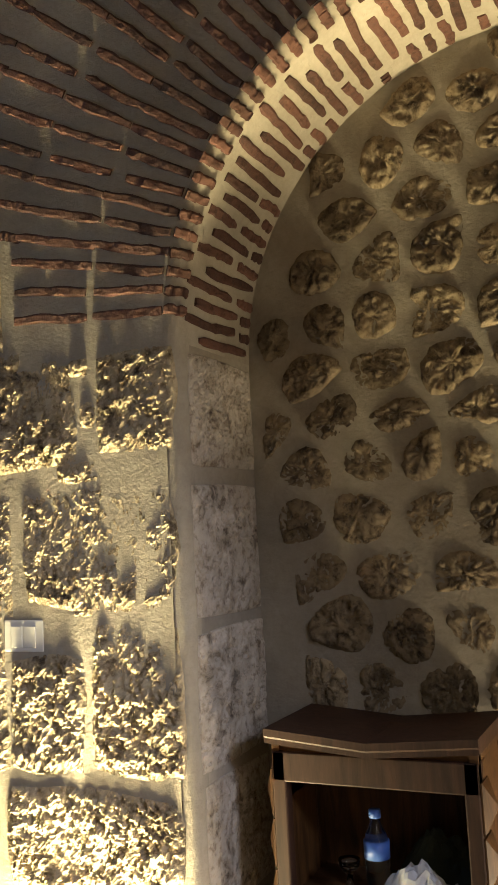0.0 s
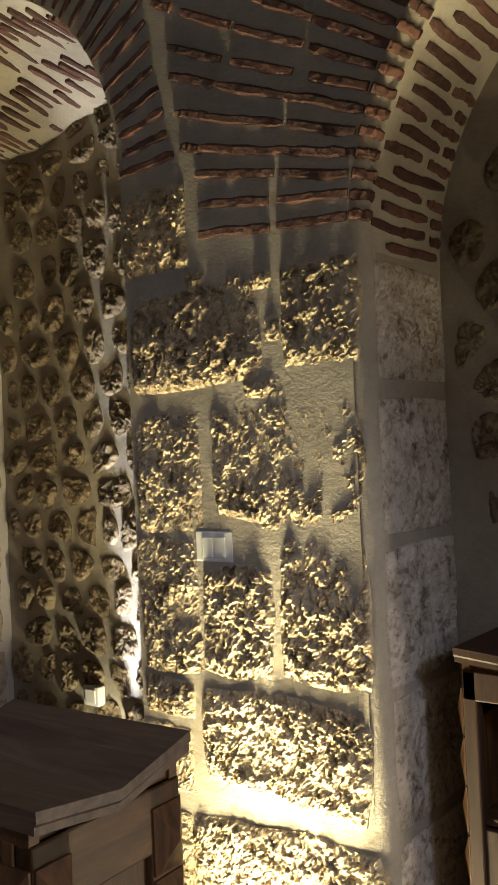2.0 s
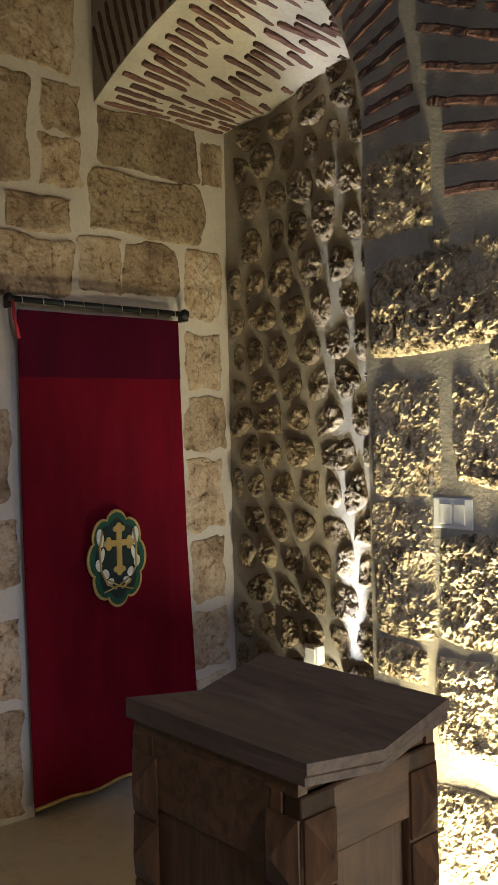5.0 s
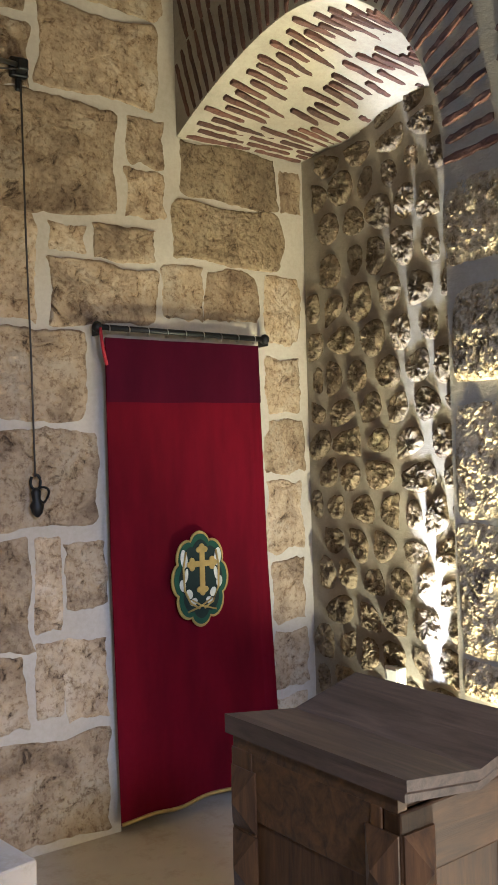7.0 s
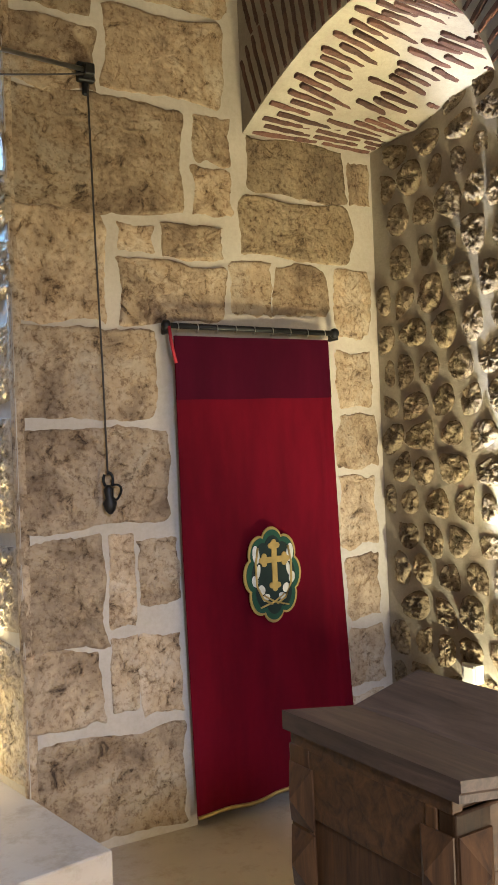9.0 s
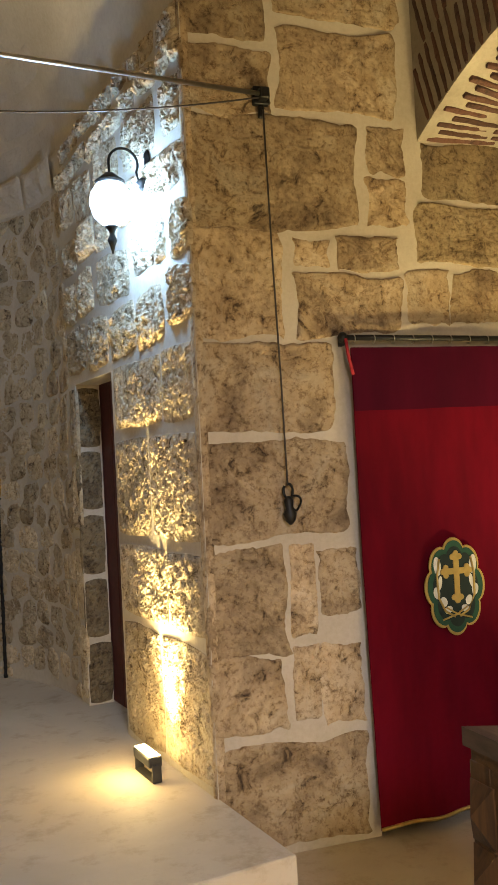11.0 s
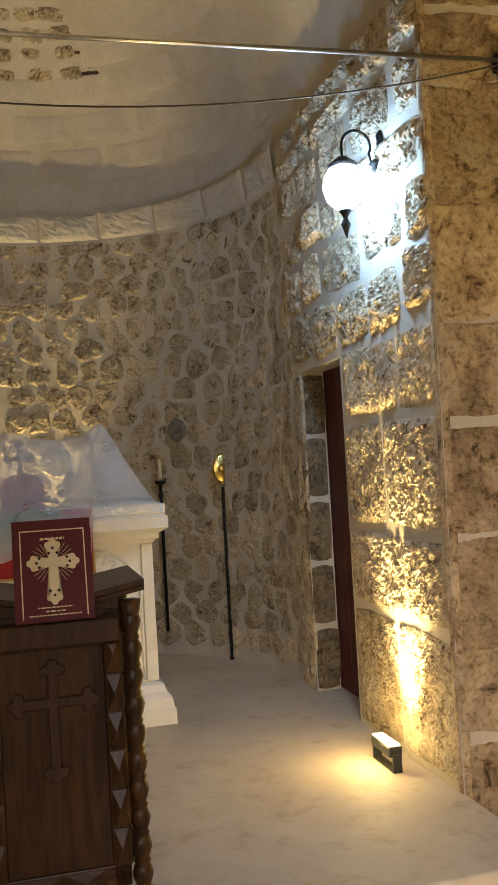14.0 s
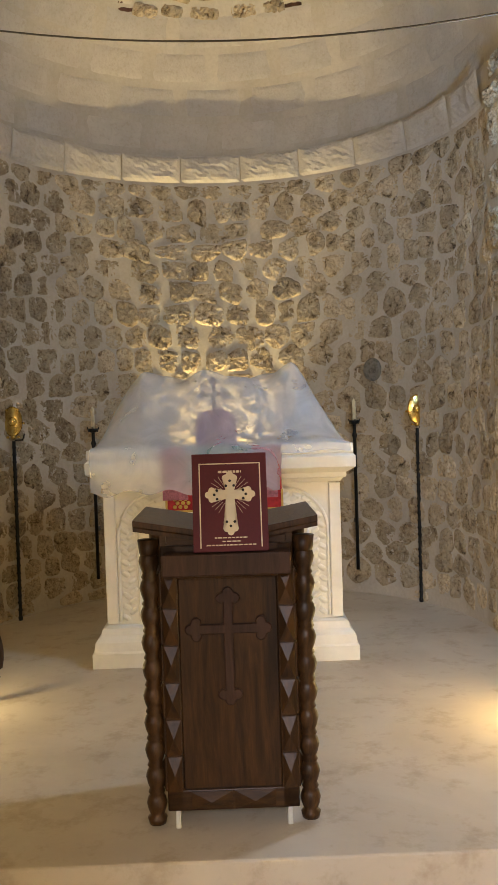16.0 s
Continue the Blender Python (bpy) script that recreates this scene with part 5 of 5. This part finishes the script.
def block_outline(a, z0, c, z1, grow, wander):
    """A worn squared block's outline, its sides wandering a little."""
    loop = [(a - grow, z0 - grow), (c + grow, z0 - grow), (c + grow, z1 + grow), (a - grow, z1 + grow)]
    out = []
    for (x, z), (u, w) in zip(loop, loop[1:] + loop[:1]):
        for t in (0.0, 0.07, 0.3, 0.62, 0.93):
            out.append((x + (u - x) * t + rng.uniform(-1, 1) * wander, z + (w - z) * t + rng.uniform(-1, 1) * wander))
    return np.array(out)


for blocks, mat in ((EASTBLOCKS + EASTMORE[:2] + EASTMORE[4:], ASHLAR), (EASTMORE[2:4], DARKASHLAR)):
    for a, z0, c, z1 in blocks:
        thin = min(0.022, 0.09 * min(c - a, z1 - z0))
        me, mid = cell_mesh(block_outline(a, z0, c, z1, 0.006, thin), 0.011, 0.004, 0.005, 0.005, mat, sink=0.006, wobble=0.010, soft=0.27)
        part("stone", me, east, "", pose(mid[0], 0, mid[1]))


def lay_cells(wall, cells, dx, dz, step, proud, rough, crumb, mat):
    """Close-packed stones as parts of a flat wall."""
    for poly in cells:
        me, mid = cell_mesh(poly, step, proud, rough, crumb, mat)
        part("stone", me, wall, "", pose(mid[0] + dx, 0, mid[1] + dz))


lay_cells(rec1, rubble_cells(1.62, 3.12, 0.155, 0.165, 0.036), -3.17, 0.02, 0.0075, 0.016, 0.016, 0.012, BASALT)


def under_arch(q):
    x, z = q[:, 0] - 0.82 + 0.05, q[:, 1] - 2.0
    return bool(np.any((z > 0) & (np.hypot(x, z) > 0.82)))


lay_cells(rec2, rubble_cells(1.56, 2.8, 0.142, 0.16, 0.026, skip=under_arch), -0.82, 0.02, 0.008, 0.013, 0.010, 0.009, BASALT)


def set_brick(parent, place, along, out, length):
    """One brick edge of a vault or arch face, world frame."""
    a, o = Vector(along).normalized(), Vector(out).normalized()
    m = Matrix.Identity(4)
    m.col[0][:3], m.col[1][:3], m.col[2][:3], m.col[3][:3] = a, -o, a.cross(-o), place
    ob = part("brick", brick_of(length), parent)
    ob.matrix_basis = parent.matrix_basis.inverted() @ m
    return ob


def vault_bricks(vault, pts, y0, y1, spacing, lengths, drop, stop=1.0):
    p, q = sampled(pts, spacing)
    for k in range(int(len(p) * stop)):
        (x, z), (tx, tz) = p[k], q[k]
        y = y0 + (0.0 if k % 2 else 0.05) + rng.uniform(0, 0.04)
        while y < y1 - 0.04:
            ln = min(rng.uniform(*lengths), y1 - y)
            f = (y + ln / 2 - NORTH) / (BACK1 - NORTH)
            zz = z - (sag(x, f) if drop else 0)
            out = Vector((tz, 0, -tx))
            c = Vector((-2.4, 0, 2.4)) if drop else Vector((-0.05, 0, 2.02))
            if out.dot(c - Vector((x, 0, z))) < 0:
                out = -out
            tilt = rng.uniform(-0.04, 0.04)
            fall = sag(x, 1.0) / (BACK1 - NORTH) if drop else 0.0
            set_brick(vault, (x, y + ln / 2, zz), (tx * tilt, 1, tz * tilt - fall), out, ln * 0.96)
            y += ln + rng.uniform(0.012, 0.04)


vault_bricks(vault1, arch_one(), NORTH + 0.02, BACK1 - 0.01, 0.046, (0.2, 0.38), True)
vault_bricks(vault2, arch_two(), NORTH + 0.03, BACK2 - 0.01, 0.047, (0.16, 0.3), False, 0.66)


def seam(z):
    """Where the bricks of the two arches meet over the pier."""
    return -1.40 - 0.22 * (z - 2.3)


def fan(pts, spacing, spans, centre, side, low):
    """Bricks on the wall's face, standing square to an arch, cut off at the seam."""
    p, q = sampled(pts, spacing)
    for (x, z), (tx, tz) in zip(p, q):
        o = Vector((tz, -tx))
        if o.dot(Vector((x, z)) - Vector(centre)) < 0:
            o = -o
        foot = Vector((x, z))
        for r0, r1 in spans:
            a, c = r0 + 0.008, r1 - 0.008 + rng.uniform(-0.03, 0.03)
            while c > a and ((foot + o * c).x - seam((foot + o * c).y)) * side < 0.012:
                c -= 0.01
            mid, end = foot + o * (a + c) / 2, foot + o * c
            if c - a < 0.05 or mid.y < low or end.x < -3.2:
                continue
            lean = rng.uniform(-0.03, 0.03)
            set_brick(north, (mid.x, NORTH, mid.y), (o.x - o.y * lean, 0, o.y + o.x * lean), (0, -1, 0), c - a)


fan(arch_two()[2:60], 0.047, ((0.035, 0.27), (0.27, 0.52), (0.52, 0.76), (0.76, 1.0)), (-0.05, 2.02), 1, 2.0)
fan(arch_one(), 0.055, ((0.0, 0.3), (0.31, 0.55), (0.56, 0.8)), (-2.4, 2.35), -1, 2.36)
# courses that turn the rounded corner into the second vault
turn_p, turn_q = sampled(arch_two()[2:60], 0.047)
for (x, z), (tx, tz) in zip(turn_p, turn_q):
    away = Vector((x + 0.05, 0, z - 2.02)).normalized()
    at = Vector((x, NORTH + ARRIS, z)) + away * ARRIS + (Vector((0, -1, 0)) - away) * ARRIS * 0.7071
    set_brick(north, at, away + Vector((0, -1, 0)), Vector((0, -1, 0)) - away, 0.06)

# sanctuary wall: reveal blocks, rubble round the curve, ledge course
reveal = tagged(empty("reveal_facing", side_frame(ap(0, R, 0), (ap(0, 0) - ap(1, 0)), (ap(0, 0) - ap(0, 1)))), "big weathered limestone blocks facing the apse reveal", "wall", kind="structure")
lay(reveal, [(x, (z0 + z1) / 2, w, z1 - z0) for x, w, z0, z1 in ((0.64, 0.5, 0.28, 0.84), (1.15, 0.5, 0.28, 0.84), (0.70, 0.62, 0.88, 1.22), (1.21, 0.38, 0.88, 1.22), (0.62, 0.46, 1.26, 1.72),
                                                                 (1.13, 0.53, 1.26, 1.72), (0.72, 0.66, 1.76, 2.08), (1.23, 0.34, 1.76, 2.08), (-0.35, 0.13, 0.28, 0.7), (-0.35, 0.13, 0.73, 1.2), (-0.35, 0.13, 1.23, 1.62), (-0.35, 0.13, 1.65, 2.05))],
    0.0075, 0.010, 0.009, 0.010, APSESTONE, 0.8, 0.012)
lay(reveal, [(x - 0.42, z + 2.1, w, h) for x, z, w, h in courses(1.84, 1.1, (0.22, 0.34), (0.3, 0.55), 0.03)], 0.0085, 0.014, 0.018, 0.011, APSESTONE, 0.6, 0.03, turn=4)
lay(reveal, [(x - 0.42, z + 3.2, w, h) for x, z, w, h in courses(1.84, 0.3, (0.12, 0.16), (0.15, 0.3), 0.02)], 0.0095, 0.02, 0.03, 0.012, APSESTONE, 0.5, 0.03, turn=8)

# far jamb of the doorway: darker stone puts the recess's shade into its colour
for k in range(5):
    m = side_frame(ap(DU1 - 0.001, R + 0.07, PLATFORM + 0.18 + 0.36 * k), ap(0, 1) - ap(0, 0), ap(0, 0) - ap(1, 0))
    part("stone", stone_mesh(0.15, 0.35, 0.01, 0.010, 0.012, 0.012, BASALT, 0.7, 0.012), apse, "", m)
near, rest = [], []
arc = math.pi * R
for poly in rubble_cells(arc + 0.1, 2.97, 0.165, 0.185, 0.016):
    x, z = poly.mean(0)
    z += PLATFORM + 0.01
    s = x - 0.1
    if s < 0:
        p, nrm = (U0 + s, R), (0, 1)
    else:
        a = math.pi / 2 - s / R
        p, nrm = (U0 + R * math.cos(a), R * math.sin(a)), (math.cos(a), math.sin(a))
    (near if (s < arc * 0.74 and z > 0.75 and not (arc * 0.36 < s < arc * 0.62 and z < 1.5)) else rest).append((p, nrm, z, poly))


def curved_frame(p, nrm, z):
    o = ap(*p, z)
    n = ap(-nrm[0], -nrm[1]) - ap(0, 0)
    return side_frame(o, n.cross(Vector((0, 0, 1))) * -1, n)


bits_v, bits_f, count = [], [], 0
for p, nrm, z, poly in near + rest:
    me, mid = cell_mesh(poly, 0.010, 0.008, 0.008, 0.008, APSESTONE, soft=0.17)
    m = curved_frame(p, nrm, z)
    if count < 295:
        part("stone", me, apse, "", m)
        count += 1
    else:
        k = len(bits_v)
        bits_v += [m @ v.co for v in me.vertices]
        bits_f += [tuple(i + k for i in f.vertices) for f in me.polygons]
        bpy.data.meshes.remove(me)
tagged(part("rubble", mesh("rubble", bits_v, bits_f, APSESTONE), apse, "beige rubble stones low on the apse wall"), kind="stuff")
# round dark stone let into the curve
turn = radians(43.2)
ring = np.array([(0.078 * math.cos(a), 0.085 * math.sin(a)) for a in np.linspace(0, 2 * math.pi, 17)[:-1]])
me, mid = cell_mesh(ring, 0.012, 0.016, 0.004, 0.003, GREYSTONE, "round_stone", wobble=0.001)
part("round_stone", me, apse, "round dark grey stone", curved_frame((U0 + R * math.cos(turn), R * math.sin(turn)), (math.cos(turn), math.sin(turn)), 1.834))
for k in range(11):
    s0 = k * arc / 11 + 0.03
    a = math.pi / 2 - (s0 + arc / 22) / R
    wide = arc / 11 - 0.005
    pieces_v, pieces_f = [], []
    nx, nz = 16, 10
    for j in range(nz + 1):
        for i in range(nx + 1):
            aa = a + wide / 2 / R - wide / R * i / nx
            e = min(1.0, 6 * min(i / nx, 1 - i / nx, j / nz, 1 - j / nz) + 0.05)
            rr = R - 0.03 * j / nz - 0.018 * e ** 0.5 + 0.012 * ROUGH[(k * 40 + i * 3) % 512, (j * 3) % 512] * e
            zj = 3.26 + 0.195 * j / nz + (0.022 * WAVY[(k * 31 + i * 4) % 512, 7] + 0.012 * ROUGH[(k * 53 + i * 9) % 512, 7]) * (j / nz) ** 2
            pieces_v.append(ap(U0 + rr * math.cos(aa), rr * math.sin(aa), zj))
    for j in range(nz):
        for i in range(nx):
            q = j * (nx + 1) + i
            pieces_f.append((q, q + 1, q + nx + 2, q + nx + 1))
    part("ledge_block", mesh("ledge_block", pieces_v, pieces_f, SMOOTH), apse)
# dressed blocks of the half dome
half = bpy.data.objects["ceiling_apse"]
for row in range(5):
    f0, f1 = 0.02 + row * 0.15, 0.02 + (row + 1) * 0.15 - 0.008
    count = 10 if row < 3 else 8
    for k in range(count):
        off = 0.5 * (row % 2)
        a0 = math.pi / 2 - math.pi * (k + off) / count
        a1 = math.pi / 2 - math.pi * (k + off + 1) / count + 0.008
        if f0 > 0.55 and abs(a0 + a1) / 2 < 0.45:
            continue
        vs, fs = [], []
        nn = 8
        for j in range(nn + 1):
            for i in range(nn + 1):
                aa, ff = a0 + (a1 - a0) * i / nn, f0 + (f1 - f0) * j / nn
                e = min(1.0, 5 * min(i / nn, 1 - i / nn, j / nn, 1 - j / nn))
                rr = (R + 0.034) - 0.012 * e ** 0.5
                vs.append(ap(U0 + rr * math.cos(ff) * math.cos(aa), rr * math.cos(ff) * math.sin(aa), 3.46 + rr * math.sin(ff)))
        for j in range(nn):
            for i in range(nn):
                q = j * (nn + 1) + i
                fs.append((q, q + 1, q + nn + 2, q + nn + 1))
        part("dome_block", mesh("dome_block", vs, fs, SMOOTH, True), half)


def dome_frame(aa, f):
    """A frame on the half dome's face, with its x level."""
    rr = R + 0.03
    o = ap(U0 + rr * math.cos(f) * math.cos(aa), rr * math.cos(f) * math.sin(aa), 3.46 + rr * math.sin(f))
    c = ap(U0, 0, 3.46)
    n = (c - o).normalized()
    x = Vector((0, 0, 1)).cross(n).normalized()
    m = Matrix.Identity(4)
    m.col[0][:3], m.col[1][:3], m.col[2][:3], m.col[3][:3] = x, -n, x.cross(-n), o
    return m


# bare rubble and brick stubs where the half dome's facing is lost
for row in range(4):
    for k in range(5):
        me = stone_mesh(rng.uniform(0.15, 0.22), rng.uniform(0.09, 0.13), 0.013, 0.016, 0.014, 0.013, APSESTONE, 0.4, 0.02)
        part("stone", me, half, "", dome_frame(-0.34 + 0.17 * k + rng.uniform(-0.03, 0.03), 0.62 + 0.085 * row) @ pose(0, 0, 0, 0, rng.uniform(-12, 12), 0))
for s in (-1, 1):
    for k in range(5):
        part("brick", brick_of(0.12), half, "", dome_frame(s * 0.46 + 0.01 * (k % 2), 0.58 + 0.03 * k) @ pose(0, 0, 0, 0, s * 6, 0))

# carved chair standing on the platform
chair = tagged(empty("chair", pose(-3.52, -1.72, PLATFORM, 0, 0, 80)), "brown wooden armchair with curved legs on the platform", "chair")
part("seat", box("seat", (-0.26, -0.26, 0.40), (0.26, 0.26, 0.46), WOODRED, 0.02), chair)
part("backrest", box("backrest", (-0.24, 0.22, 0.47), (0.24, 0.26, 1.05), WOODRED, 0.02), chair)
for sx in (-1, 1):
    for sy in (-1, 1):
        part("leg", tube("leg", [(sx * (0.22 + 0.05 * math.sin(3 * t)), sy * (0.22 + 0.05 * math.sin(3.4 * t)), 0.42 - 0.42 * t) for t in np.linspace(0, 1, 12)], 0.024, WOODRED, 10), chair)
